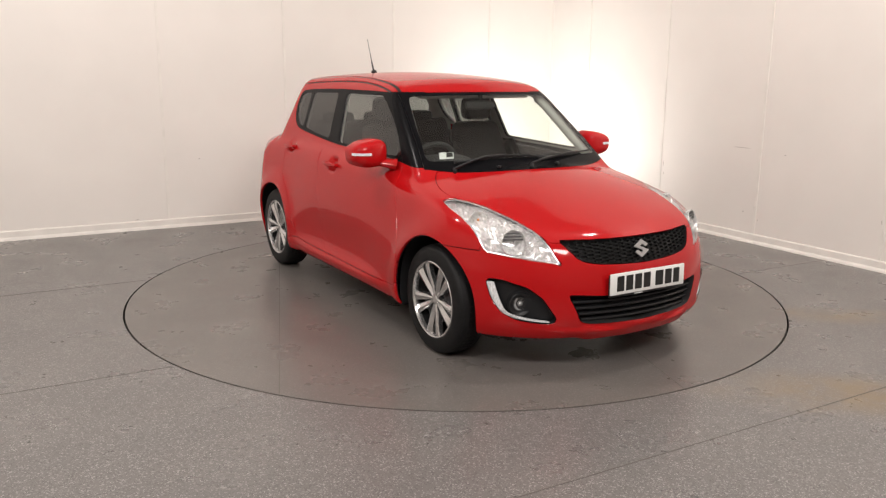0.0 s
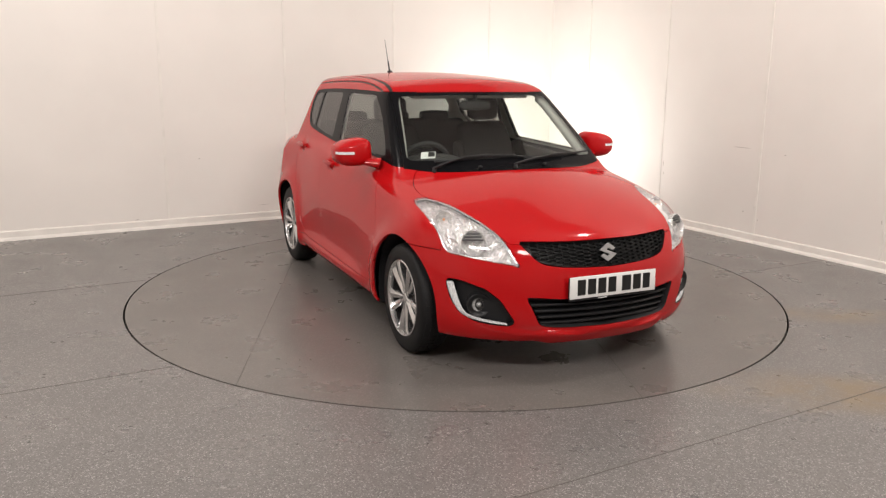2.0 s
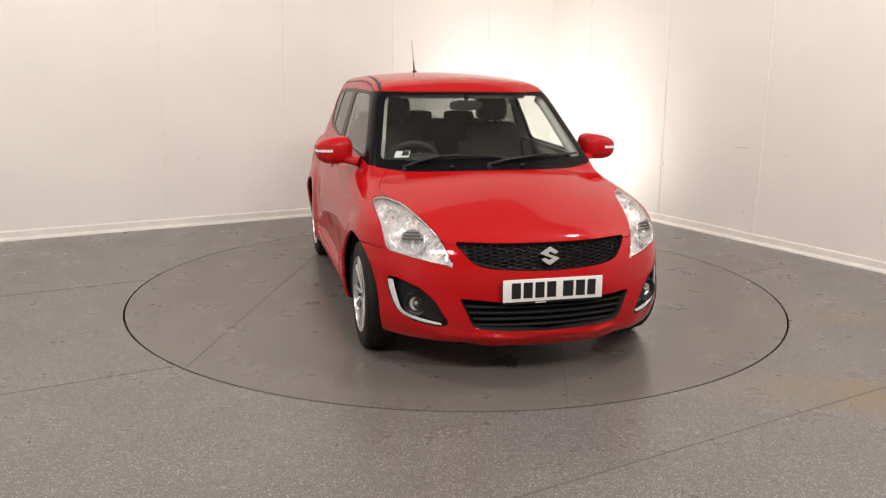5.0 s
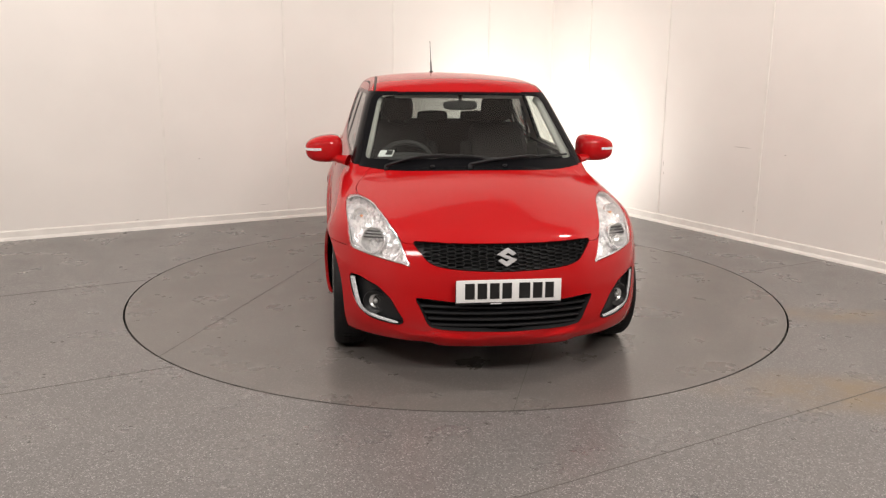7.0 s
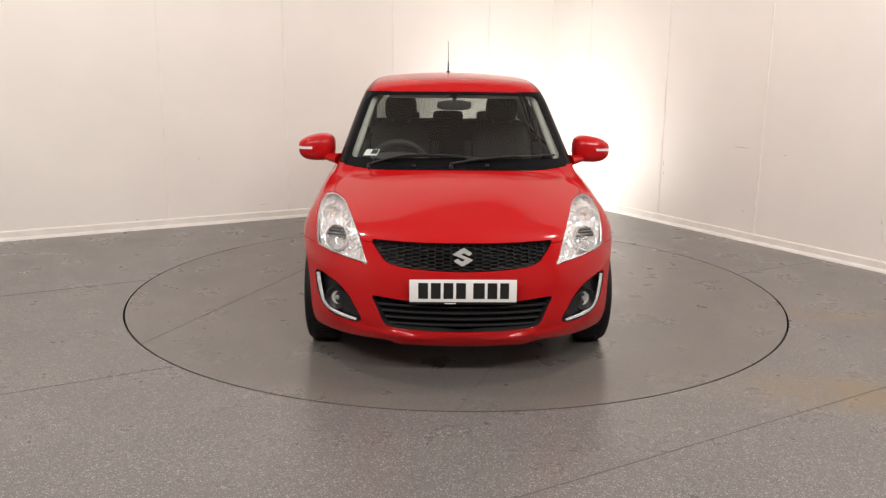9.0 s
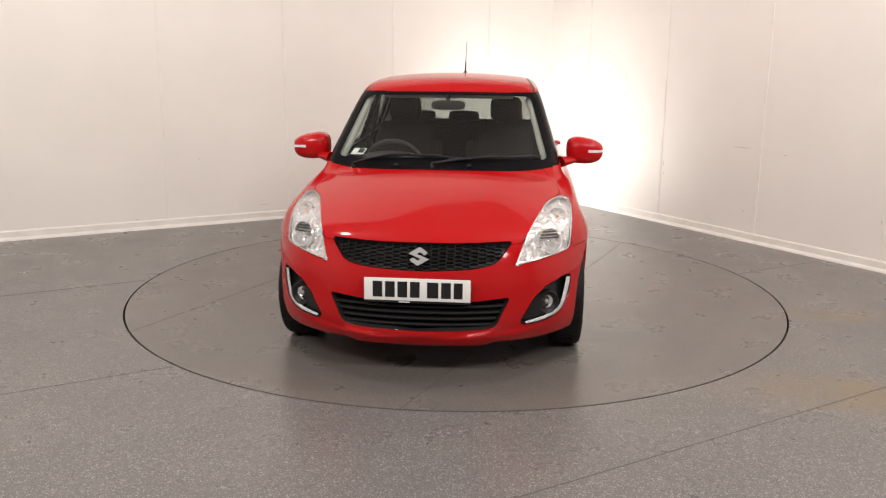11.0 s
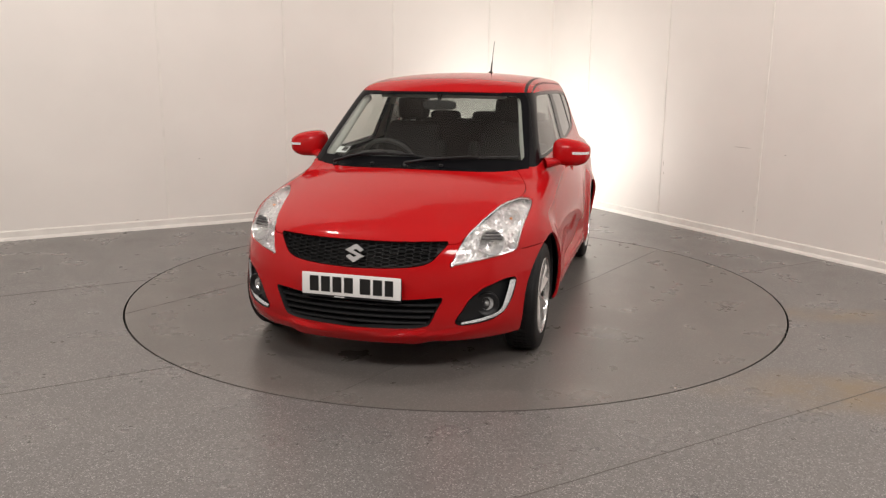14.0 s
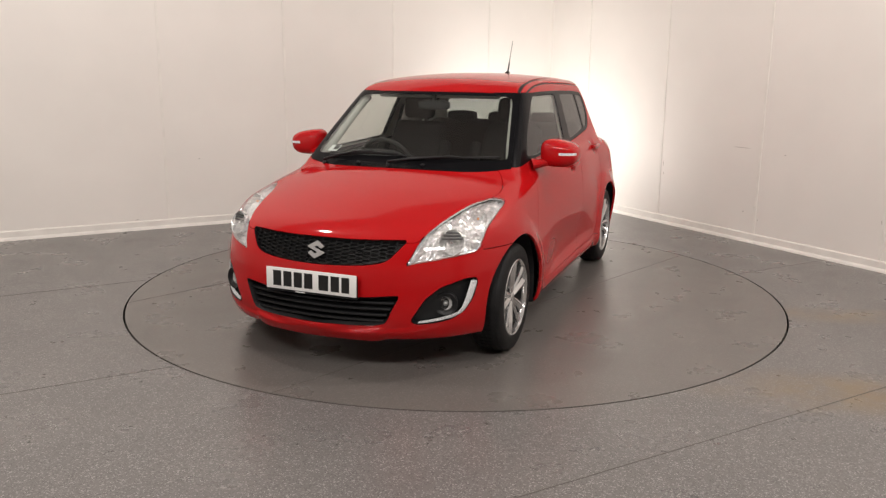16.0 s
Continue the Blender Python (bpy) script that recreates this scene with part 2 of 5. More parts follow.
# welded joints of the vinyl sheets, parallel to the left wall
for off in (-2.70, -0.73, 1.19):
    n, d = Vector((-0.511, 0.859, 0)), Vector((0.859, 0.511, 0))
    half = math.sqrt(max(0, (TURN_R + 0.02) ** 2 - off ** 2))
    spans = [(-7, -half), (half, 7)] if half else [(-7, 7)]
    for a, b in spans:
        if off > 1 and a > 0:
            continue
        bm = bmesh.new()
        strip(bm, n * off + d * a, n * off + d * b, 0.0045, -0.001, 0.0012)
        part("joint", bm, M_SEAM, floor_ob, smooth=False)

# the bead where the wall cladding sheets meet, and the skirting
def bead(wall, base, inward, z0=0.088):
    bm = bmesh.new()
    a = base + inward * 0.002
    d = Vector((-inward.y, inward.x, 0))
    strip(bm, a - d * 0.011, a + d * 0.011, 0.010, z0, ROOM_H)
    part("cover_strip", bm, M_TRIM, wall, smooth=False)


def skirting(name, start, along, length, inward):
    bm = bmesh.new()
    prof = [(0.0, 0.0), (0.030, 0.0), (0.026, 0.014), (0.014, 0.030), (0.013, 0.078), (0.008, 0.086), (0.0, 0.087)]
    r = [[bm.verts.new(start + along * s + inward * q + Vector((0, 0, z))) for q, z in prof] for s in (0, length)]
    for k in range(len(prof) - 1):
        bm.faces.new((r[0][k], r[1][k], r[1][k + 1], r[0][k + 1]))
    bmesh.ops.recalc_face_normals(bm, faces=bm.faces)
    return tagged(part(name, bm, M_TRIM, smooth=False), "cream skirting coved on to the vinyl floor", "skirting", kind="structure")


skirting("baseboard", CORNER, ALONG_L, LEN_L, IN_L)
skirting("baseboard", CORNER, ALONG_R, LEN_R, IN_R)
for s in (0.90, 2.12, 3.35, 4.57):
    bead(wall_left, CORNER + ALONG_L * s, IN_L)
for s in (0.71, 1.93, 3.16, 4.38):
    bead(wall_right, CORNER + ALONG_R * s, IN_R)


def turntable():
    bm = bmesh.new()
    n = 180
    r = TURN_R - 0.012
    top = [bm.verts.new((r * math.cos(2 * math.pi * k / n), r * math.sin(2 * math.pi * k / n), 0)) for k in range(n)]
    low = [bm.verts.new((v.co.x, v.co.y, -0.055)) for v in top]
    bm.faces.new(top)
    for k in range(n):
        bm.faces.new((top[k], low[k], low[(k + 1) % n], top[(k + 1) % n]))
    ob = part("turntable", bm, M_TURN, smooth=False)
    tagged(ob, "round grey vinyl turntable set flush in the floor", "turntable")
    # two welded joints across the disc
    d = Vector((0.938, -0.346, 0))
    nn = Vector((0.346, 0.938, 0))
    for off in (-1.246, 0.711):
        half = math.sqrt((r - 0.004) ** 2 - off ** 2)
        b2 = bmesh.new()
        strip(b2, nn * off - d * half, nn * off + d * half, 0.0032, -0.001, 0.0012)
        part("joint", b2, M_SEAM, ob, smooth=False)
    return ob


turntable_ob = turntable()


def scuff(wall, corner, along, inward, marks):
    """Small dark knocks in the wall paint."""
    for s, z, w, h in marks:
        bm = bmesh.new()
        c = corner + along * s + inward * 0.0005
        n = 9
        vs = []
        for k in range(n):
            a = 2 * math.pi * k / n
            r = random.uniform(0.55, 1.0)
            vs.append(bm.verts.new(c + along * (w * r * math.cos(a)) + Vector((0, 0, z + h * r * math.sin(a)))))
        bm.faces.new(vs)
        bm.normal_update()
        bmesh.ops.solidify(bm, geom=bm.faces[:], thickness=0.0008)
        part("scuff_mark", bm, M_SCUFF, wall, smooth=False)


scuff(wall_right, CORNER, ALONG_R, IN_R, [(3.148, 0.435, 0.010, 0.006), (3.152, 0.405, 0.005, 0.010), (3.146, 0.331, 0.009, 0.006), (3.145, 0.315, 0.006, 0.004), (3.02, 0.275, 0.010, 0.007),
                                          (3.19, 0.215, 0.006, 0.010), (4.366, 0.392, 0.010, 0.022), (4.38, 0.415, 0.005, 0.010), (1.97, 0.62, 0.004, 0.030), (1.98, 0.52, 0.004, 0.02),
                                          (2.95, 0.86, 0.10, 0.004), (3.42, 0.83, 0.012, 0.006)])
scuff(wall_left, CORNER, ALONG_L, IN_L, [(4.86, 0.10, 0.03, 0.004), (4.25, 0.66, 0.012, 0.004), (3.62, 0.16, 0.06, 0.003)])
# ---------------------------------------------------------------- the car's body: one smooth implicit shell, cut into panels
# car space: x forwards from the middle of the wheelbase, y to the car's left, z up from the floor
def spline(xs, ys):
    """A natural cubic spline through a few points, as a function on arrays."""
    xs, ys = np.array(xs, float), np.array(ys, float)
    n, h = len(xs), np.diff(xs)
    A, r = np.eye(n), np.zeros(n)
    for i in range(1, n - 1):
        A[i, i - 1], A[i, i], A[i, i + 1] = h[i - 1], 2 * (h[i - 1] + h[i]), h[i]
        r[i] = 6 * ((ys[i + 1] - ys[i]) / h[i] - (ys[i] - ys[i - 1]) / h[i - 1])
    m = np.linalg.solve(A, r)

    def at(x):
        x = np.asarray(x, float)
        k = np.clip(np.searchsorted(xs, x) - 1, 0, n - 2)
        q = np.clip(x, xs[0], xs[-1])
        a, b = xs[k + 1] - q, q - xs[k]
        v = (m[k] * a ** 3 + m[k + 1] * b ** 3) / (6 * h[k]) + (ys[k] / h[k] - m[k] * h[k] / 6) * a + (ys[k + 1] / h[k] - m[k + 1] * h[k] / 6) * b
        s0 = (ys[1] - ys[0]) / h[0] - h[0] * m[1] / 6
        s1 = (ys[-1] - ys[-2]) / h[-1] + h[-1] * m[-2] / 6
        return v + np.minimum(x - xs[0], 0) * s0 + np.maximum(x - xs[-1], 0) * s1
    return at


def smax(a, b, r):
    h = np.maximum(r - np.abs(a - b), 0) / r
    return np.maximum(a, b) + h ** 3 * r / 6


def smin(a, b, r):
    return -smax(-a, -b, r)


HOOD_Z = spline([-2.0, -1.2, -0.4, 0.3, 0.75, 1.0, 1.25, 1.5, 1.7, 1.85, 2.0], [1.045, 1.090, 1.088, 1.052, 1.007, 0.967, 0.915, 0.852, 0.789, 0.736, 0.677])
NOSE_X = spline([0.10, 0.19, 0.26, 0.34, 0.45, 0.55, 0.62, 0.70, 0.78], [-0.1228, -0.04322, 0.003592, 0.01915, 0.01163, -0.005069, -0.03099, -0.06355, -0.1091])
SIDE_Y = spline([0.15, 0.25, 0.40, 0.58, 0.75, 0.90, 1.00, 1.10], [0.838, 0.856, 0.868, 0.859, 0.832, 0.801, 0.769, 0.713])
ROOF_Z = spline([-1.8, -1.4, -0.9, -0.4, 0.0, 0.3, 0.5], [1.420, 1.474, 1.504, 1.512, 1.496, 1.466, 1.436])
SCREEN_X = spline([0.90, 1.00, 1.15, 1.30, 1.42, 1.55], [1.075, 0.9579, 0.7654, 0.5633, 0.4031, 0.2096])
TAIL_X = spline([0.15, 0.30, 0.55, 0.80, 1.0, 1.2, 1.5], [1.778, 1.845, 1.864, 1.837, 1.784, 1.703, 1.563])
WHEEL_X, WHEEL_Z = 1.215, 0.295
FLARE_F, FLARE_R = 0.0240, 0.0300
REAR_A, REAR_B = 0.29, 0.7
G = [0.7338, 0.3380, 0.2999, 0.0131, -0.0009]
TAPER = [-0.0251]
REARGLASS_X = spline([0.9, 1.05, 1.2, 1.35, 1.5], [1.729, 1.642, 1.541, 1.454, 1.335])
REARGLASS_C = 0.5473


HANDLES = ((-0.185, 0.899), (-1.020, 0.957))


def shell(p):
    """Signed distance-like function of the body: negative inside."""
    x, y, z = p[..., 0], np.abs(p[..., 1]), p[..., 2]
    front = (x - (1.955 - 0.36 * y ** 2 - 0.74 * y ** 6 + NOSE_X(z))) / np.sqrt(1 + (0.72 * y + 4.4 * y ** 5) ** 2)
    # the chin under the intake: a ledge with cut-off corners that stands forward of the bumper
    mid = 1 / (1 + np.exp(np.clip((y - 0.375 - 0.5 * (z - 0.24)) / 0.014, -30, 30)))
    q = np.clip((0.268 - z) / 0.030, 0, 1)
    w = np.clip((0.262 + 0.10 * (y - 0.37) - z) / 0.032, 0, 1)
    front = front - 0.030 * mid * q * q * (3 - 2 * q) - 0.012 * (1 - mid) * w * w * (3 - 2 * w) * np.exp(-(np.maximum(0, y - 0.37) / 0.20) ** 4)
    top = (z - (HOOD_Z(x) - 0.16 * y ** 2)) * 0.96
    flare = 0.0
    for wx in (WHEEL_X, -WHEEL_X):
        r = np.sqrt((x - wx) ** 2 + (z - WHEEL_Z) ** 2)
        flare = flare + (FLARE_F if wx > 0 else FLARE_R) * np.exp(-((r - 0.36) / 0.085) ** 2)
    waist = -0.042 * np.exp(-((x + 0.05) / 0.62) ** 4) * np.exp(-((z - 0.39) / 0.17) ** 2)
    crease = 0.030 * np.exp(-((z - 0.255) / 0.055) ** 2) * np.exp(-((x + 0.05) / 0.75) ** 6)
    # grip recesses behind the door handles
    dent = sum(0.034 * np.exp(-((x - hx) / 0.050) ** 4 - ((z - hz) / 0.042) ** 4) for hx, hz in HANDLES)
    side = (y - (SIDE_Y(z) - dent + flare + waist + crease - TAPER[0] * np.maximum(0, -x - 1.0) ** 2 - 0.014 / (1 + np.exp(np.clip((x + 0.75) / 0.10, -30, 30))))) * 0.98
    rear = (-x - (TAIL_X(z) - REAR_A * y ** 2 - REAR_B * y ** 12)) / np.sqrt(1 + (2 * REAR_A * y + 12 * REAR_B * y ** 11) ** 2)
    low = 0.185 + 0.02 * np.maximum(0, x - 1.5) - 0.016 * mid * (x > 1.4) - z
    lb = smax(smax(front, rear, 0.02), low, 0.03)
    lb = smax(lb, side, 0.07)
    lb = smax(lb, top, 0.13)
    # greenhouse
    gside = y - (G[0] - G[1] * (z - 1.0) - G[2] * np.maximum(0, z - 1.25) ** 2 - G[3] * np.maximum(0, x + 0.45) ** 2 - G[4] * np.maximum(0, -x - 0.6) ** 2)
    screen = (x - (SCREEN_X(z) - 0.34 * y ** 2)) * 0.55
    roof = z - (ROOF_Z(x) - 0.13 * y ** 2)
    glass_r = (-x - (REARGLASS_X(z) - REARGLASS_C * y ** 2)) * 0.85
    gh = smax(screen, glass_r, 0.02)
    gh = smax(gh, roof, 0.085)
    gh = smax(gh, gside, 0.09)
    gh = smax(gh, 0.75 + 0.18 / (1 + np.exp(np.clip((x - 0.22) / 0.05, -30, 30))) - z, 0.04)
    return smin(lb, gh, 0.035)


def grad(p):
    e = 1e-4
    g = np.stack([(shell(p + d) - shell(p - d)) / (2 * e) for d in np.eye(3) * e], -1)
    return g


def settle(p):
    """Bring points on to the shell along its gradient."""
    for _ in range(3):
        g = grad(p)
        p = p - g * (shell(p) / np.maximum((g * g).sum(-1), 1e-6))[..., None]
    return p


def base_grid(nx, ny, nz):
    """Half of the body (y >= 0) as a quad grid thrown outwards from the car's axis."""
    keys, pts, faces = {}, [], []

    def vert(i, j, k):
        if (i, j, k) not in keys:
            keys[i, j, k] = len(pts)
            pts.append((i / nx * 2 - 1, j / ny, k / nz * 2 - 1))
        return keys[i, j, k]

    for i in range(nx):
        for k in range(nz):
            faces.append((vert(i, ny, k), vert(i, ny, k + 1), vert(i + 1, ny, k + 1), vert(i + 1, ny, k)))
    for j in range(ny):
        for k in range(nz):
            faces.append((vert(nx, j, k), vert(nx, j + 1, k), vert(nx, j + 1, k + 1), vert(nx, j, k + 1)))
            faces.append((vert(0, j, k), vert(0, j, k + 1), vert(0, j + 1, k + 1), vert(0, j + 1, k)))
        for i in range(nx):
            faces.append((vert(i, j, nz), vert(i + 1, j, nz), vert(i + 1, j + 1, nz), vert(i, j + 1, nz)))
            faces.append((vert(i, j, 0), vert(i, j + 1, 0), vert(i + 1, j + 1, 0), vert(i + 1, j, 0)))
    b = np.array(pts) * (1.93, 0.80, 0.60) + (0, 0, 0.62)
    o = np.stack([b[:, 0] * 0.62, b[:, 1] * 0.25, np.full(len(b), 0.55)], -1)
    lo, hi = np.zeros(len(b)), np.full(len(b), 4.0)
    for _ in range(34):
        mid = (lo + hi) / 2
        out = shell(o + (b - o) * mid[:, None]) > 0
        hi, lo = np.where(out, mid, hi), np.where(out, lo, mid)
    return o + (b - o) * lo[:, None], faces


def chaikin(poly, n=2):
    p = np.array(poly, float)
    for _ in range(n):
        q = np.roll(p, -1, 0)
        p = np.stack([p * 0.75 + q * 0.25, p * 0.25 + q * 0.75], 1).reshape(-1, p.shape[1])
    return p


def soften(poly, r):
    """Round the corners of a polygon over the length r."""
    p = np.array(poly, float)
    out = []
    for a, b, c in zip(np.roll(p, 1, 0), p, np.roll(p, -1, 0)):
        la, lc = np.linalg.norm(a - b), np.linalg.norm(c - b)
        u, v = b + (a - b) / la * min(r, la * 0.45), b + (c - b) / lc * min(r, lc * 0.45)
        for t in (0, 0.25, 0.5, 0.75, 1):
            out.append(u * (1 - t) ** 2 + b * 2 * t * (1 - t) + v * t * t)
    return np.array(out)


def poly_sd(q, poly):
    """Signed distance to a polygon in the plane, positive inside."""
    a, b = poly, np.roll(poly, -1, 0)
    best, inside = np.full(len(q), 1e9), np.zeros(len(q), bool)
    for (ax, ay), (bx, by) in zip(a, b):
        dx, dy = bx - ax, by - ay
        t = np.clip(((q[:, 0] - ax) * dx + (q[:, 1] - ay) * dy) / (dx * dx + dy * dy + 1e-12), 0, 1)
        best = np.minimum(best, np.hypot(q[:, 0] - ax - t * dx, q[:, 1] - ay - t * dy))
        if ay != by:
            hit = ((ay > q[:, 1]) != (by > q[:, 1])) & (q[:, 0] < (q[:, 1] - ay) * dx / dy + ax)
            inside ^= hit
    return np.where(inside, best, -best)


def side_view(poly, n=1, r=0):
    poly = soften(poly, r) if r else chaikin(poly, n)
    return lambda p: poly_sd(p[:, [0, 2]], poly)


def front_view(poly, n=1):
    poly = chaikin(poly, n) if n else np.array(poly, float)
    return lambda p: poly_sd(p[:, [1, 2]], poly)


def top_view(poly, n=1):
    poly = chaikin(poly, n) if n else np.array(poly, float)
    return lambda p: poly_sd(p[:, [0, 1]], poly)


def oblique_view(points, way, n=1):
    """An outline given by points on the body, seen along a direction."""
    w = np.array(way, float)
    w /= np.linalg.norm(w)
    u = np.cross((0, 0, 1.0), w)
    u /= np.linalg.norm(u)
    B = np.stack([u, np.cross(w, u)], 1)
    poly = soften(np.array(points, float) @ B, n) if n < 1 else chaikin(np.array(points, float) @ B, n)
    return lambda p: poly_sd(p @ B, poly)


def knife(P, F, fn, guard):
    """Split the faces along the zero line of fn where guard holds."""
    g = guard(P)
    v = np.full(len(P), np.nan)
    v[g] = fn(P[g])
    v[np.abs(v) < 6e-4] = 0
    pairs, index = [], {}
    s = np.where(np.isnan(v), 0, np.sign(v)).astype(int)
    s, gl = s.tolist(), g.tolist()
    hot = []
    for k, f in enumerate(F):
        m = [s[i] for i in f]
        if min(m) < 0 < max(m):
            hot.append(k)
            for a, b in zip(f, f[1:] + f[:1]):
                if s[a] * s[b] < 0 and (min(a, b), max(a, b)) not in index:
                    index[min(a, b), max(a, b)] = len(P) + len(pairs)
                    pairs.append((min(a, b), max(a, b)))
    if not pairs:
        return P, F
    pr = np.array(pairs)
    A, B = P[pr[:, 0]], P[pr[:, 1]]
    lo, hi, sa = np.zeros(len(A)), np.ones(len(A)), v[pr[:, 0]] > 0
    for _ in range(14):
        mid = (lo + hi) / 2
        same = (fn(A + (B - A) * mid[:, None]) > 0) == sa
        lo, hi = np.where(same, mid, lo), np.where(same, hi, mid)
    new_p = settle(A + (B - A) * ((lo + hi) / 2)[:, None])
    new_p[(A[:, 1] == 0) & (B[:, 1] == 0), 1] = 0
    s += [0] * len(pairs)
    gl += [True] * len(pairs)
    touched = {i for p in pairs for i in p}
    out = []
    for f in F:
        if not any(i in touched for i in f):
            out.append(f)
            continue
        loop = []
        for a, b in zip(f, f[1:] + f[:1]):
            loop.append(a)
            e = index.get((min(a, b), max(a, b)))
            if e is not None:
                loop.append(e)
        zero = [k for k, i in enumerate(loop) if s[i] == 0]
        m = [s[i] for i in loop]
        if all(gl[i] for i in loop) and len(zero) == 2 and min(m) < 0 < max(m):
            a, b = zero
            if 1 < b - a < len(loop) - 1:
                out += [tuple(loop[a:b + 1]), tuple(loop[b:] + loop[:a + 1])]
                continue
        out.append(tuple(loop))
    return np.concatenate([P, new_p]), out


# ---------------------------------------------------------------- outlines of the panels, in car space
def cowl(p):
    return p[:, 0] - (1.058 - 0.47 * p[:, 1] ** 2)


def screen_side(p):
    return (0.565 + 0.262 * (1.39 - p[:, 2])) - p[:, 1]


def screen_top(p):
    return (1.392 - 0.02 * p[:, 1] ** 2) - p[:, 2]


def clear_edge(p):
    a = (0.538 + 0.315 * (1.345 - p[:, 2])) - p[:, 1]
    b = (1.376 - 0.03 * p[:, 1] ** 2) - p[:, 2]
    c = p[:, 2] - (1.018 - 0.02 * p[:, 1])
    return -smax(-a, smax(-b, -c, 0.03), 0.06)


LAMP = oblique_view([(1.160, .752, .835), (1.195, .700, .850), (1.28, .655, .842), (1.374, .620, .828), (1.457, .600, .809), (1.589, .562, .771),
                     (1.727, .525, .723), (1.790, .507, .680), (1.835, .488, .620), (1.852, .474, .590), (1.848, .482, .586), (1.79, .585, .606), (1.705, .672, .618),
                     (1.600, .748, .628), (1.575, .757, .640), (1.479, .765, .739), (1.36, .768, .785), (1.25, .768, .815)], (0.70, 0.45, 0.55), 0.02)
BONNET = top_view([(1.058, -.2), (1.058, 0), (1.03, .24), (.985, .39), (.89, .600), (.885, .618), (.915, .645), (1.0, .685), (1.10, .706), (1.19, .700),
                   (1.374, .632), (1.457, .607), (1.60, .56), (1.727, .527), (1.780, .505), (1.800, .465), (1.814, .43), (1.855, .24), (1.878, .0), (1.878, -.2)], 1)
GRILLE = front_view([(-.2, .694), (0, .694), (.24, .693), (.40, .697), (.450, .697), (.452, .690), (.407, .635), (.385, .608), (.345, .588), (.24, .574), (0, .566), (-.2, .566)], 1)
INTAKE = front_view([(-.2, .410), (0, .410), (.25, .416), (.43, .432), (.450, .430), (.415, .362), (.39, .300), (.37, .284), (.295, .272), (0, .265), (-.2, .265)], 1)
FOG = oblique_view([(1.612, .762, .478), (1.620, .757, .500), (1.685, .718, .500), (1.79, .632, .468), (1.838, .570, .415), (1.872, .510, .318), (1.874, .506, .300),
                    (1.858, .530, .284), (1.81, .600, .288), (1.752, .674, .300), (1.690, .722, .335), (1.640, .750, .400)], (0.80, 0.60, 0.0), 0.02)
DLO = side_view([(1.1, 1.0), (.86, .972), (.78, .972), (.69, .985), (.45, 1.005), (-.2, 1.022), (-.46, 1.036), (-.95, 1.078), (-1.06, 1.097), (-1.15, 1.155), (-1.190, 1.27), (-1.165, 1.35), (-1.10, 1.375),
                 (-.60, 1.392), (0, 1.392), (.19, 1.387), (.26, 1.390), (.60, 1.393)], 1)
GLASS_F = side_view([(-.262, 1.042), (-.355, 1.368), (.15, 1.368), (.195, 1.358), (.33, 1.280), (.45, 1.195), (.55, 1.105), (.620, 1.030), (.600, 1.020), (.45, 1.018), (.1, 1.030)], r=0.03)
GLASS_R = side_view([(-.432, 1.056), (-.492, 1.366), (-.925, 1.358), (-.915, 1.105), (-.70, 1.076)], r=0.025)
GLASS_Q = side_view([(-.945, 1.108), (-.968, 1.356), (-1.13, 1.345), (-1.162, 1.27), (-1.130, 1.180), (-1.04, 1.115)], r=0.03)
DOOR_F = side_view([(.66, 1.3), (.655, .975), (.72, .86), (.79, .74), (.87, .55), (.90, .42), (.875, .32), (.80, .292), (.4, .282), (-.235, .288), (-.245, .295), (-.30, .38), (-.35, .60), (-.42, .85),
                    (-.47, 1.05), (-.48, 1.3)], 1)
DOOR_R = side_view([(-.48, 1.3), (-.47, 1.05), (-.42, .85), (-.35, .60), (-.30, .38), (-.245, .295), (-.255, .288), (-.70, .300), (-.76, .335), (-.80, .42), (-.88, .585), (-.98, .665),
                    (-1.085, .74), (-1.115, .82), (-1.11, .93), (-1.06, 1.07), (-.96, 1.3)], 1)
TAIL = side_view([(-1.50, 1.02), (-1.46, .96), (-1.50, .90), (-1.60, .85), (-1.9, .82), (-1.9, 1.05), (-1.60, 1.06)], 1)
RAIL_Z = spline([-1.5, -1.12, -0.6, 0.035, 0.227, 0.35], [1.39, 1.420, 1.440, 1.425, 1.393, 1.36])
DITCH_Y = spline([-1.6, -0.9, -0.3, 0.0, 0.2, 0.30, 0.4], [0.475, 0.492, 0.508, 0.524, 0.540, 0.549, 0.56])


def seam_z(p):
    return p[:, 2] - 0.632


def arch(x, r):
    return lambda p: r - np.hypot(p[:, 0] - x, p[:, 2] - 0.305)


ARCH_F, ARCH_R = arch(WHEEL_X, 0.350), arch(-WHEEL_X, 0.348)


def band(fn, half):
    return lambda p: half - np.abs(fn(p))


RAIL = band(lambda p: p[:, 2] - RAIL_Z(p[:, 0]), 0.0045)
DITCH = band(lambda p: p[:, 1] - DITCH_Y(p[:, 0]), 0.009)


def zone(x=(-9, 9), y=(-1, 9), z=(-9, 9)):
    return lambda p: (p[:, 0] > x[0]) & (p[:, 0] < x[1]) & (p[:, 1] > y[0]) & (p[:, 1] < y[1]) & (p[:, 2] > z[0]) & (p[:, 2] < z[1])


Z_SIDE = zone(y=(.5, 9))
Z_NOSE = zone(x=(1.0, 9))
SCREEN_ZONE = zone(x=(0.1, 1.15), z=(.90, 2))
GREEN = zone(x=(-1.35, 1.0), y=(.40, 9), z=(.90, 1.46))
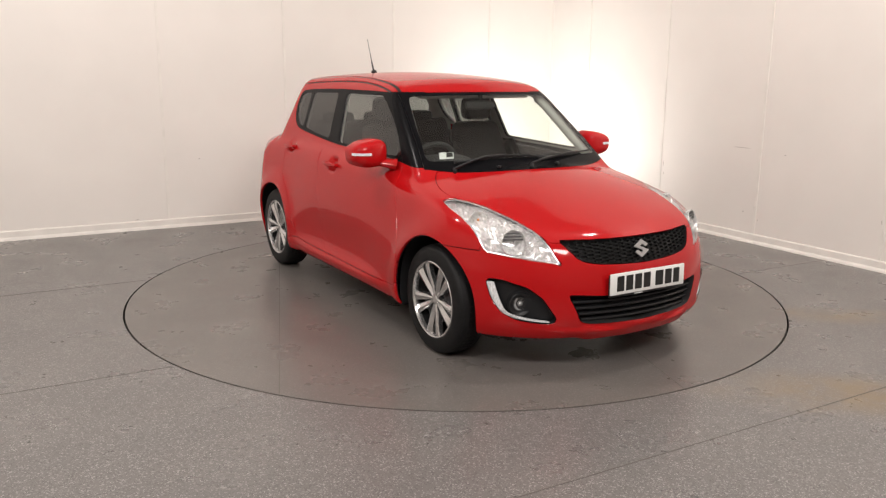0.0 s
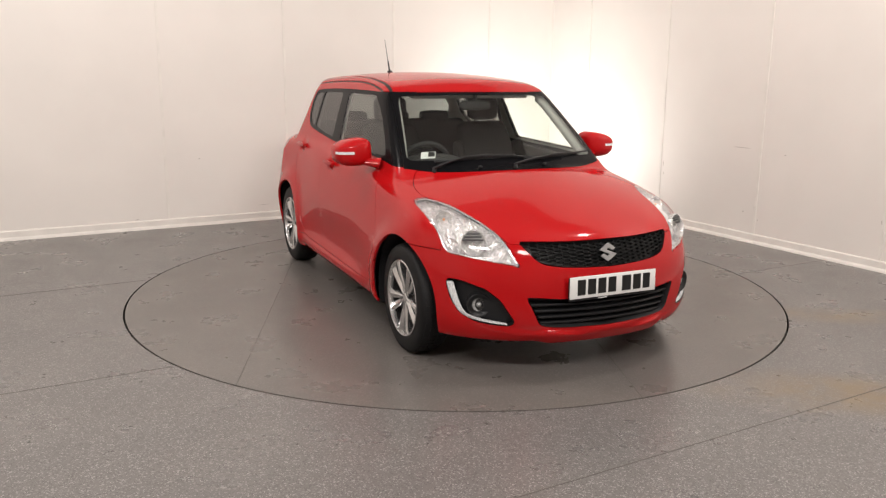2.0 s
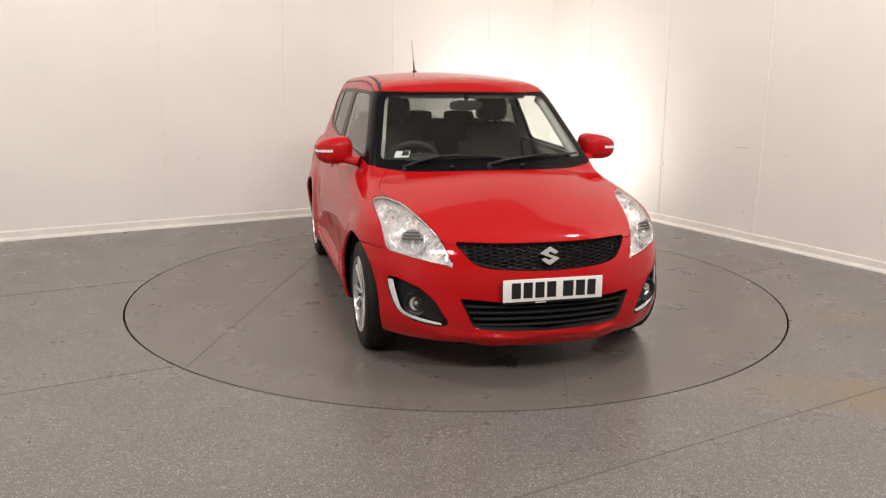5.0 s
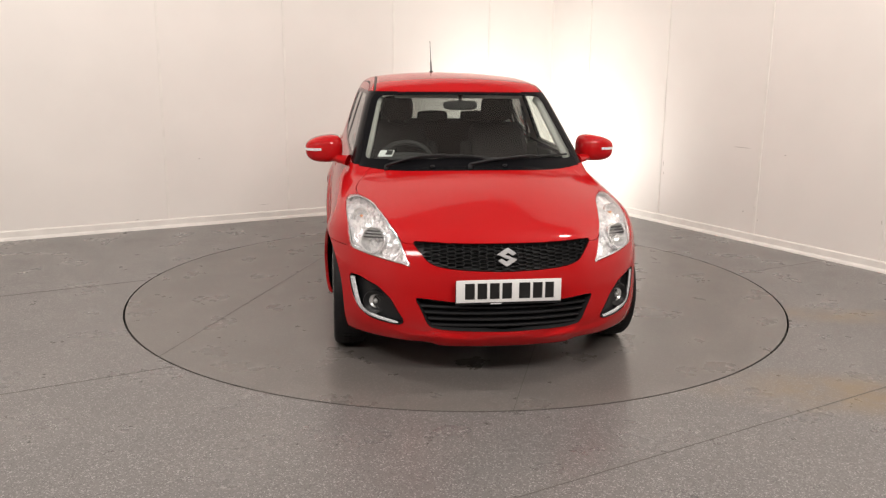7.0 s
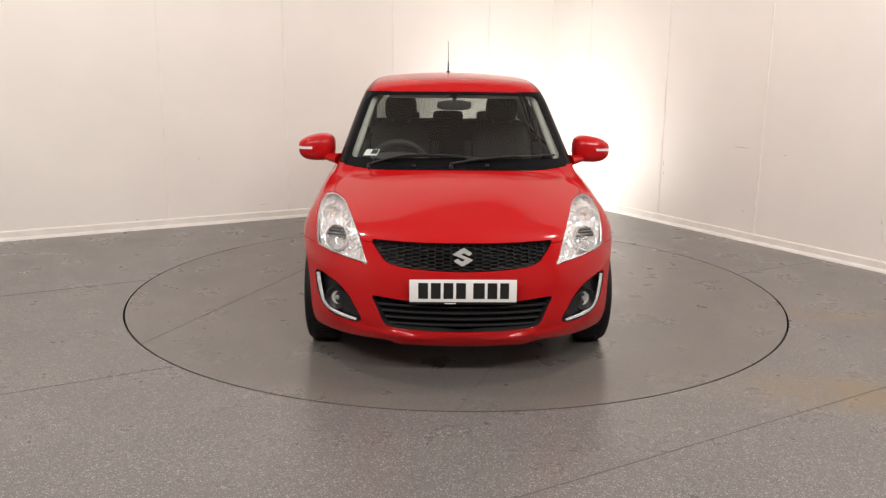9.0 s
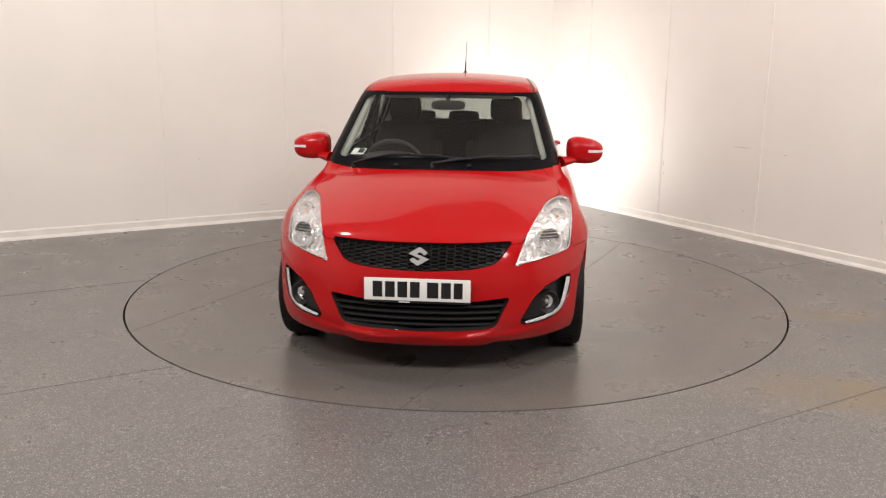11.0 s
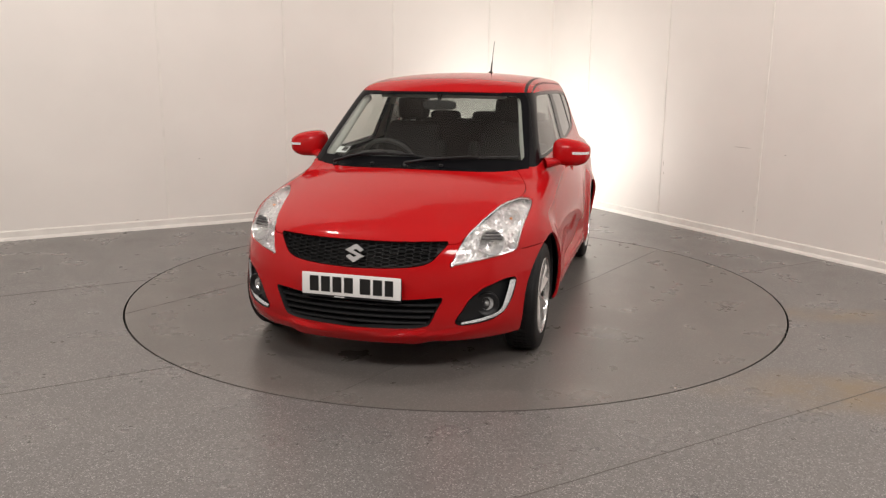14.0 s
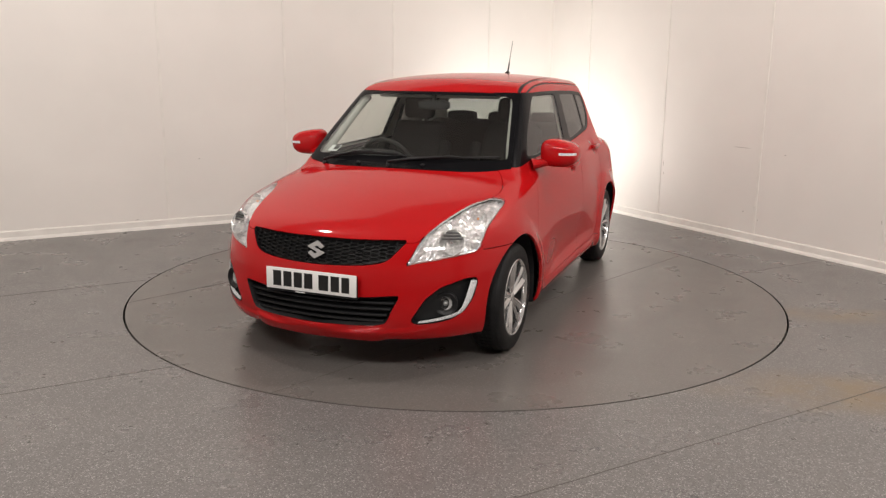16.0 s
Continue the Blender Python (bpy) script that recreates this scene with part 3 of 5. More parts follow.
# label, outline, where it holds
CUTS = [(ARCH_F, zone(x=(.7, 1.7), y=(.60, 9))), (ARCH_R, zone(x=(-1.7, -.7), y=(.60, 9))), (LAMP, zone(x=(1.0, 9), y=(.35, 9), z=(.5, 9))), (GRILLE, zone(x=(1.5, 9), z=(.45, .80))),
        (INTAKE, zone(x=(1.5, 9), z=(.2, .55))), (FOG, zone(x=(1.4, 9), y=(.4, 9), z=(.2, .6))), (cowl, zone(x=(.7, 1.2), z=(.88, 1.0), y=(-1, .70))), (screen_side, SCREEN_ZONE), (screen_top, zone(x=(0.1, .7), y=(-1, .62), z=(1.3, 1.5))),
        (clear_edge, zone(x=(0.2, 1.0), y=(-1, .68), z=(.95, 1.45))), (BONNET, zone(x=(.75, 9), z=(.60, 1.0))), (DLO, GREEN), (GLASS_F, GREEN), (GLASS_R, GREEN), (GLASS_Q, GREEN),
        (DOOR_F, zone(y=(.6, 9), z=(.2, 1.12))), (DOOR_R, zone(y=(.6, 9), z=(.2, 1.12))), (seam_z, zone(x=(1.15, 1.75), y=(.60, 9), z=(.5, .75))), (lambda p: p[:, 2] - RAIL_Z(p[:, 0]) - 0.0045, zone(x=(-1.2, .26), y=(.4, 9), z=(1.3, 1.5))), (lambda p: p[:, 2] - RAIL_Z(p[:, 0]) + 0.0045, zone(x=(-1.2, .26), y=(.4, 9), z=(1.3, 1.5))),
        (lambda p: p[:, 1] - DITCH_Y(p[:, 0]) - 0.009, zone(x=(-1.45, .36), z=(1.36, 1.6))), (lambda p: p[:, 1] - DITCH_Y(p[:, 0]) + 0.009, zone(x=(-1.45, .36), z=(1.36, 1.6))),
        (lambda p: p[:, 0] + 1.30, zone(x=(-1.5, -1.1), y=(-1, .65), z=(1.2, 1.6))), (lambda p: p[:, 1] - 0.62, zone(x=(-9, -1.25), y=(.4, .8))), (TAIL, zone(x=(-9, -1.3), y=(.4, 9)))]


def rear_glass(p):
    return -smax(-(1.36 - p[:, 2]), smax(-(p[:, 2] - 1.03), -(0.59 - 0.25 * (p[:, 2] - 1.03) - p[:, 1]), 0.05), 0.05)


CUTS.append((rear_glass, zone(x=(-9, -1.0), z=(.9, 1.45), y=(-1, .66))))


def label_of(c):
    """The panel to which each face centre belongs."""
    lab = np.full(len(c), "quarter_panel", dtype=object)
    x, y, z = c[:, 0], c[:, 1], c[:, 2]
    nose = (x > 1.0)
    up = (z > 1.30) & (x < .62)
    lab[up] = "roof"
    lab[up & (y > DITCH_Y(x)) & (x < .35)] = "quarter_panel"
    lab[(z > 1.2) & (z < RAIL_Z(x)) & (x < .35) & (x > -1.2) & (y > .45)] = "door_frame"
    lab[(x < -1.30) & (y < .62)] = "tailgate"
    lab[x > .4] = "fender"
    lab[(x > WHEEL_X) & (z < .632)] = "front_bumper"
    lab[(x > 1.35) & (y < .56)] = "front_bumper"
    lab[(x > 1.56) & (z < .66)] = "front_bumper"
    lab[(np.abs(x) < .90) & (z < .31) & (y > .5)] = "sill"
    s = Z_SIDE(c) & (z > .2) & (z < 1.2)
    lab[s & (DOOR_F(c) > 0)] = "front_door"
    lab[s & (DOOR_R(c) > 0)] = "rear_door"
    lab[(BONNET(c) > 0) & (z > .60) & (x > .8)] = "bonnet"
    g = GREEN(c)
    lab[g & (DLO(c) > 0)] = "pillar_trim"
    lab[g & (GLASS_F(c) > 0)] = "front_side_window"
    lab[g & (GLASS_R(c) > 0)] = "rear_side_window"
    lab[g & (GLASS_Q(c) > 0)] = "quarter_window"
    lab[(RAIL(c) > 0) & zone(x=(-1.2, .26), y=(.4, 9), z=(1.3, 1.5))(c)] = "door_seal"
    lab[(DITCH(c) > 0) & zone(x=(-1.3, .32), z=(1.38, 1.6))(c)] = "roof_moulding"
    scr = SCREEN_ZONE(c) & (cowl(c) < 0) & (screen_side(c) > 0) & (screen_top(c) > 0)
    scr &= (z > 0.953) | (y < 0.58)
    lab[scr] = "windscreen_border"
    lab[scr & (clear_edge(c) > 0)] = "windscreen"
    lab[(rear_glass(c) > 0) & (x < -1.0)] = "rear_window"
    lab[(x < -1.3) & (y > .4) & (TAIL(c) > 0)] = "tail_light"
    n = (x > 1.0)
    lab[n & (y > .35) & (z > .5) & (LAMP(c) > 0)] = "headlight"
    lab[(x > 1.5) & (z > .45) & (z < .8) & (GRILLE(c) > 0)] = "grille"
    lab[(x > 1.5) & (z < .55) & (INTAKE(c) > 0)] = "intake"
    lab[(x > 1.4) & (y > .4) & (FOG(c) > 0)] = "fog_bezel"
    lab[(z < .192) & ((x < 1.5) | (z < .178))] = "underbody"
    lab[(y > .60) & ((ARCH_F(c) > 0) | (ARCH_R(c) > 0)) & (z < .7)] = "arch"
    return lab


def tidy(F, lab):
    """Small stray islands of a label join the neighbour with which they share the longest border."""
    edge = {}
    for k, f in enumerate(F):
        for a, b in zip(f, f[1:] + f[:1]):
            edge.setdefault((min(a, b), max(a, b)), []).append(k)
    near = [[] for _ in F]
    for ks in edge.values():
        if len(ks) == 2:
            near[ks[0]].append(ks[1])
            near[ks[1]].append(ks[0])
    seen, islands = [False] * len(F), {}
    for k in range(len(F)):
        if seen[k]:
            continue
        todo, isl = [k], []
        seen[k] = True
        while todo:
            q = todo.pop()
            isl.append(q)
            for j in near[q]:
                if not seen[j] and lab[j] == lab[k]:
                    seen[j] = True
                    todo.append(j)
        islands.setdefault(lab[k], []).append(isl)
    for l, group in islands.items():
        most = max(len(i) for i in group)
        for isl in group:
            if len(isl) < most and l != "arch" and l != "underbody":
                votes = [lab[j] for q in isl for j in near[q] if lab[j] != l]
                if votes:
                    to = max(set(votes), key=votes.count)
                    for q in isl:
                        lab[q] = to
    return lab


def build_shell():
    P, F = base_grid(170, 42, 66)
    for fn, guard in CUTS:
        P, F = knife(P, F, fn, guard)
    C = np.array([P[list(f)].mean(0) for f in F])
    lab = label_of(C)
    N = grad(P)
    N /= np.linalg.norm(N, axis=1)[:, None]
    N[P[:, 1] == 0, 1] = 0
    lab = tidy(F, lab)
    groups = {}
    for f, l in zip(F, lab):
        groups.setdefault(l, []).append(f)
    return P, N, groups


SHELL_P, SHELL_N, SHELL = build_shell()
BOTH_SIDES = {"fender", "front_door", "rear_door", "pillar_trim", "front_side_window", "rear_side_window", "quarter_window", "door_seal", "roof_moulding", "headlight", "fog_bezel", "tail_light",
              "quarter_panel", "sill", "door_frame"}


def half_patch(faces, sy, offset=0.0):
    """Vertices, normals and faces of a group of shell faces; sy = 1 left, -1 right, 0 both halves joined."""
    ids = sorted({i for f in faces for i in f})
    P, N = SHELL_P[ids], SHELL_N[ids]
    where = {i: k for k, i in enumerate(ids)}
    G = [tuple(where[i] for i in f) for f in faces]
    if sy < 0:
        P, N, G = P * (1, -1, 1), N * (1, -1, 1), [f[::-1] for f in G]
    if sy == 0:
        n, m = len(P), {}
        far = []
        for k in range(n):
            if abs(P[k, 1]) < 1e-9:
                m[k] = k
            else:
                m[k] = n + len(far)
                far.append(k)
        G = G + [tuple(m[i] for i in f[::-1]) for f in G]
        P, N = np.concatenate([P, P[far] * (1, -1, 1)]), np.concatenate([N, N[far] * (1, -1, 1)])
    return P + N * offset, N, G


def rim_of(G):
    """The directed border edges of a face group."""
    seen = {}
    for f in G:
        for a, b in zip(f, f[1:] + f[:1]):
            seen[a, b] = 1
    return [(a, b) for (a, b) in seen if (b, a) not in seen]


def panel(name, faces, mat, parent, sy=0, gap=0.0024, depth=0.016, offset=0.0, recess=0.0, label=""):
    """A panel of the shell: its border pulled in by the gap and folded inwards; with recess the face lies back behind a standing wall."""
    P, N, G = half_patch(faces, sy, offset)
    P = P.copy()
    rim = rim_of(G)
    pull = np.zeros_like(P)
    for a, b in rim:
        d = P[b] - P[a]
        d /= np.linalg.norm(d) + 1e-12
        pull[a] += np.cross(N[a], d)
        pull[b] += np.cross(N[b], d)
    ln = np.linalg.norm(pull, axis=1)
    on = ln > 1e-6
    pull[on] /= ln[on][:, None]
    P[on] += pull[on] * gap
    border = sorted({i for e in rim for i in e})
    k = {i: len(P) + j for j, i in enumerate(border)}
    verts, nor = [*P], [*N]
    faces_out = list(G)
    loops = [[N[i] for i in f] for f in G]
    fold = depth
    if recess:
        base = P - N * recess
        verts = [*base, *P[border]]
        for a, b in rim:
            faces_out.append((a, b, k[b], k[a])[::-1])
            w = -(pull[a] + pull[b])
            loops.append([-w] * 4)
    elif fold:
        verts = [*P, *(P[border] - N[border] * fold - pull[border] * 0.0)]
        for a, b in rim:
            faces_out.append((b, a, k[a], k[b]))
            loops.append([N[b] * 0.7 - pull[b] * 0.7, N[a] * 0.7 - pull[a] * 0.7, -pull[a], -pull[b]])
    me = bpy.data.meshes.new(name)
    me.from_pydata([tuple(v) for v in verts], [], faces_out)
    me.materials.append(mat)
    me.shade_smooth()
    flat = np.array([n for l in loops for n in l])
    flat /= np.linalg.norm(flat, axis=1)[:, None] + 1e-12
    me.normals_split_custom_set(flat.tolist())
    ob = new(name, me)
    ob.parent = parent
    if label:
        ob["label"] = label
    return ob


# ---------------------------------------------------------------- the car
car = tagged(new("hatchback_car"), "glossy red five-door hatchback standing on the turntable", "car")
made = {}
for name_, mat_, opts in (
        ("bonnet", M_RED, {}), ("front_bumper", M_RED, {}), ("roof", M_RED, {"gap": 0.0}), ("door_frame", M_RED, {"gap": 0.0}), ("tailgate", M_RED, {}), ("fender", M_RED, {}), ("front_door", M_RED, {"gap": 0.0016}), ("rear_door", M_RED, {"gap": 0.0016}),
        ("quarter_panel", M_RED, {}), ("sill", M_RED, {}), ("pillar_trim", M_GLOSSBLACK, {"gap": 0.001, "offset": -0.001, "label": "gloss black window pillars"}), ("underbody", M_BLACK, {"gap": 0}),
        ("windscreen_border", M_GLOSSBLACK, {"gap": 0.001, "depth": 0.006, "offset": -0.002, "label": "black printed edge of the windscreen"}),
        ("windscreen", M_GLASS, {"gap": 0, "depth": 0, "offset": -0.002, "label": "clear windscreen glass"}), ("rear_window", M_REARGLASS, {"gap": 0, "depth": 0, "offset": -0.003}),
        ("front_side_window", M_GLASS, {"gap": 0, "depth": 0, "offset": -0.004}), ("rear_side_window", M_TINT, {"gap": 0, "depth": 0, "offset": -0.004}),
        ("quarter_window", M_TINT, {"gap": 0, "depth": 0, "offset": -0.004}), ("door_seal", M_BLACK, {"gap": 0, "offset": -0.004}), ("roof_moulding", M_BLACK, {"gap": 0, "offset": -0.003}),
        ("tail_light", material("tail_lens", (0.5, 0.04, 0.04), 0.1, coat=1), {}),
        ("grille", M_BLACK, {"gap": 0.001, "recess": 0.035, "label": "black honeycomb front grille"}), ("intake", M_DARK, {"gap": 0.001, "recess": 0.07, "label": "black lower air intake with slats"}),
        ("fog_bezel", M_BLACK, {"gap": 0.001, "recess": 0.035, "label": "black fog lamp surround"}), ("headlight", M_LENS, {"gap": 0.0025, "depth": 0.012, "label": "clear headlight with chrome reflectors"})):
    if name_ in SHELL:
        for sy in ((1, -1) if name_ in BOTH_SIDES else (0,)):
            made[name_, sy] = panel(name_, SHELL[name_], mat_, car, sy, **opts)

# inner skins: cabin lining above the waist, dark frame below
lining = [f for l in ("roof", "door_frame", "pillar_trim", "door_seal", "roof_moulding", "tailgate", "quarter_panel") for f in SHELL.get(l, []) if SHELL_P[list(f)][:, 2].mean() > 1.0]
panel("cabin_lining", lining, M_TRIMGREY, car, 0, gap=0, depth=0, offset=-0.028, label="light grey cabin lining")
frame_f = [f for l in ("bonnet", "front_bumper", "fender", "sill", "front_door", "rear_door", "quarter_panel", "tailgate") for f in SHELL.get(l, []) if SHELL_P[list(f)][:, 2].mean() <= 1.04]
panel("body_frame", frame_f, M_DARK, car, 0, gap=0, depth=0, offset=-0.022)


# ---------------------------------------------------------------- helpers on the shell
def front_at(y, z):
    lo, hi = 0.8, 2.2
    for _ in range(30):
        mid = (lo + hi) / 2
        if shell(np.array([[mid, y, z]]))[0] > 0:
            hi = mid
        else:
            lo = mid
    return lo


def side_at(x, z):
    lo, hi = 0.2, 1.2
    for _ in range(30):
        mid = (lo + hi) / 2
        if shell(np.array([[x, mid, z]]))[0] > 0:
            hi = mid
        else:
            lo = mid
    return lo


def top_at(x, y):
    lo, hi = 0.6, 1.8
    for _ in range(30):
        mid = (lo + hi) / 2
        if shell(np.array([[x, y, mid]]))[0] > 0:
            hi = mid
        else:
            lo = mid
    return lo


def lathe(bm, prof, n=64, close=False):
    """Turn a profile of (radius, y) about the y axis."""
    rings = [[bm.verts.new((r * math.cos(2 * math.pi * k / n), y, r * math.sin(2 * math.pi * k / n))) for k in range(n)] for r, y in prof]
    m = len(rings)
    for i in range(m if close else m - 1):
        a, b = rings[i], rings[(i + 1) % m]
        for k in range(n):
            bm.faces.new((a[k], b[k], b[(k + 1) % n], a[(k + 1) % n]))
    return rings


TYRE_R, RIM_R = 0.300, 0.212


def build_wheel():
    """One wheel about its own centre, outer face towards +y."""
    w = new("wheel")
    w["label"] = "silver split-spoke alloy wheel with black tyre"
    bm = bmesh.new()
    lathe(bm, [(0.205, 0.080), (0.214, 0.088), (0.230, 0.089), (0.255, 0.089), (0.275, 0.086), (0.288, 0.081), (0.295, 0.070), (TYRE_R, 0.050), (TYRE_R, -0.050), (0.295, -0.070),
               (0.288, -0.081), (0.270, -0.090), (0.230, -0.090), (0.205, -0.080)], 96, True)
    bmesh.ops.recalc_face_normals(bm, faces=bm.faces)
    tyre = part("tyre", bm, M_RUBBER, w, "black rubber tyre", sharp=60)
    # tread: circumferential ribs and lateral blocks
    for y0, y1 in ((-0.068, -0.043), (-0.037, -0.016), (-0.010, 0.010), (0.016, 0.037), (0.043, 0.068)):
        bm = bmesh.new()
        n = 60
        for k in range(n):
            a0, a1 = 2 * math.pi * (k + 0.11) / n, 2 * math.pi * (k + 0.89) / n
            vs = []
            for r in (TYRE_R - 0.004, TYRE_R + (0.0035 if abs(y0 + y1) < 0.1 else 0.0015)):
                for a, y in ((a0, y0), (a1, y0), (a1, y1), (a0, y1)):
                    rr = r - (0.004 if abs(y) > 0.06 else 0)
                    vs.append(bm.verts.new((rr * math.cos(a), y, rr * math.sin(a))))
            bm.faces.new(vs[4:])
            for j in range(4):
                bm.faces.new((vs[j], vs[(j + 1) % 4], vs[4 + (j + 1) % 4], vs[4 + j]))
        bmesh.ops.recalc_face_normals(bm, faces=bm.faces)
        part("tread_rib", bm, M_RUBBER, tyre, smooth=False)
    bm = bmesh.new()
    lathe(bm, [(0.211, 0.079), (0.2135, 0.086), (0.209, 0.090), (0.203, 0.088), (0.199, 0.076), (0.198, 0.060)], 80)
    bmesh.ops.recalc_face_normals(bm, faces=bm.faces)
    rim = part("rim", bm, M_ALLOY, w, "bright silver alloy rim", sharp=50)

    bm = bmesh.new()
    lathe(bm, [(0.199, 0.062), (0.196, 0.030), (0.186, -0.02), (0.186, -0.075), (0.200, -0.082), (0.208, -0.078)], 64)
    bmesh.ops.recalc_face_normals(bm, faces=bm.faces)
    part("barrel", bm, M_BARREL, rim, "dark inner barrel")

    def spoke_mesh():
        bm = bmesh.new()
        # across (offset, width) along the radius: narrow at the hub, broad at the rim, with a chamfered back
        st = []
        for r, c, wd, y in ((0.026, 0.007, 0.018, 0.068), (0.055, 0.0145, 0.022, 0.070), (0.090, 0.022, 0.030, 0.074), (0.130, 0.028, 0.033, 0.079), (0.170, 0.036, 0.041, 0.082), (0.201, 0.043, 0.052, 0.080)):
            h = wd * 0.60
            st.append([bm.verts.new(v) for v in ((c - h, y - 0.034, r), (c - h, y - 0.011, r), (c + h * 0.15, y + 0.002, r), (c + h * 0.75, y - 0.001, r), (c + h, y - 0.008, r), (c + h, y - 0.034, r))])
        for a, b in zip(st, st[1:]):
            for k in range(5):
                bm.faces.new((a[k], a[k + 1], b[k + 1], b[k]))
            bm.faces.new((a[5], a[0], b[0], b[5]))
        bm.faces.new(st[0])
        bm.faces.new(st[-1])
        bmesh.ops.recalc_face_normals(bm, faces=bm.faces)
        return bm
    for k in range(5):
        for mir in (1, -1):
            bm = spoke_mesh()
            if mir < 0:
                bmesh.ops.scale(bm, vec=(-1, 1, 1), verts=bm.verts)
                bmesh.ops.reverse_faces(bm, faces=bm.faces)
            bmesh.ops.rotate(bm, cent=(0, 0, 0), matrix=Matrix.Rotation(2 * math.pi * k / 5, 3, "Y"), verts=bm.verts)
            part("spoke", bm, M_ALLOY, rim, sharp=25)
    bm = bmesh.new()
    lathe(bm, [(0.0005, 0.070), (0.022, 0.070), (0.026, 0.067), (0.028, 0.060)], 32)
    lathe(bm, [(0.028, 0.064), (0.046, 0.062), (0.062, 0.052), (0.066, 0.030)], 40)
    bmesh.ops.recalc_face_normals(bm, faces=bm.faces)
    part("hub_cap", bm, M_ALLOY, rim, "silver centre cap")
    for k in range(5):
        a = 2 * math.pi * (k + 0.5) / 5
        bm = bmesh.new()
        lathe(bm, [(0.0005, 0.064), (0.008, 0.064), (0.009, 0.061), (0.0140, 0.064), (0.0150, 0.045)], 10)
        bmesh.ops.translate(bm, vec=(0.050 * math.sin(a), 0, 0.050 * math.cos(a)), verts=bm.verts)
        bmesh.ops.recalc_face_normals(bm, faces=bm.faces)
        part("wheel_nut", bm, M_DARK, rim, smooth=False)
    bm = bmesh.new()
    lathe(bm, [(0.05, 0.034), (0.075, 0.030), (0.128, 0.030), (0.130, 0.026), (0.130, 0.012), (0.05, 0.012)], 48)
    bmesh.ops.recalc_face_normals(bm, faces=bm.faces)
    part("brake_disc", bm, M_STEEL, w, "grey steel brake disc")
    bm = bmesh.new()
    box(bm, (0.085, -0.03, -0.065), (0.150, 0.045, 0.065), 0.012)
    part("brake_caliper", bm, M_STEEL, w)
    bm = bmesh.new()
    lathe(bm, [(0.19, -0.05), (0.05, -0.055), (0.0005, -0.055)], 40)
    part("back_plate", bm, M_DARK, w)
    return w


wheel = build_wheel()
wheel.parent = car
turns = {(1, 1): 10, (1, -1): 36, (-1, 1): 40, (-1, -1): 25}
spots = [(sx, sy) for sx in (1, -1) for sy in (1, -1)]


def wheel_pose(sx, sy):
    return pose(sx * WHEEL_X, sy * (0.755 if sx > 0 else 0.752), TYRE_R) @ pose(0, 0, 0, 0, 0, 0 if sy > 0 else 180) @ pose(0, 0, 0, 0, turns[sx, sy], 0)


wheel.matrix_basis = wheel_pose(*spots[0])
for sp in spots[1:]:
    c = copy_thing(wheel, wheel_pose(*sp))
    c.parent = car

# black wheel housings
for sx, sy in spots:
    bm = bmesh.new()
    lathe(bm, [(0.368, 0.84), (0.368, 0.55), (0.05, 0.545), (0.0005, 0.545)], 56)
    bmesh.ops.delete(bm, geom=[v for v in bm.verts if v.co.z < -0.13], context="VERTS")
    bmesh.ops.scale(bm, vec=(1, sy, 1), verts=bm.verts)
    bmesh.ops.translate(bm, vec=(sx * WHEEL_X, 0, 0.305), verts=bm.verts)
    # keep the liner inside the bodywork
    for v in bm.verts:
        if abs(v.co.y) > 0.7:
            v.co.y = math.copysign(min(abs(v.co.y), side_at(v.co.x, max(0.22, v.co.z)) - 0.012), v.co.y)
    part("wheel_housing", bm, M_DARK, car)


# ---------------------------------------------------------------- nose
grille_ob, intake_ob = made["grille", 0], made["intake", 0]
# honeycomb of the upper grille: rows of flat hexagon cells standing proud of the backing
def hex_cell(w, h, bar, depth):
    bm = bmesh.new()
    def ring(sw, sh, x):
        return [bm.verts.new((x, a * sw, b * sh)) for a, b in ((-1, 0), (-0.62, 1), (0.62, 1), (1, 0), (0.62, -1), (-0.62, -1))]
    o1, i1, i0 = ring(w / 2, h / 2, 0), ring(w / 2 - bar * 1.5, h / 2 - bar, -0.001), ring(w / 2 - bar * 2.2, h / 2 - bar * 1.4, -depth)
    for k in range(6):
        j = (k + 1) % 6
        bm.faces.new((o1[k], o1[j], i1[j], i1[k]))
        bm.faces.new((i1[k], i1[j], i0[j], i0[k]))
    bmesh.ops.recalc_face_normals(bm, faces=bm.faces)
    return bm


cell = None
CW, CH = 0.0475, 0.0170
for row in range(-1, 9):
    for col in range(-12, 13):
        y = col * CW * 0.81
        z = 0.569 + row * CH + (col % 2) * CH / 2
        poly_ok = GRILLE(np.array([[1.9, abs(y), z]]))[0] > 0.006
        if not poly_ok:
            continue
        if cell is None:
            ob = part("mesh_cell", hex_cell(CW, CH, 0.0016, 0.016), M_MESH, grille_ob, smooth=False)
            cell = ob.data
        else:
            ob = new("mesh_cell", cell)
            ob.parent = grille_ob
        x = front_at(y, z)
        d = (front_at(y + 0.01, z) - front_at(y - 0.01, z)) / 0.02
        e = (front_at(y, z + 0.01) - front_at(y, z - 0.01)) / 0.02
        ob.matrix_basis = pose(x - 0.010, y, z, 0, math.degrees(math.atan(e)) * 1.0, -math.degrees(math.atan(d)))

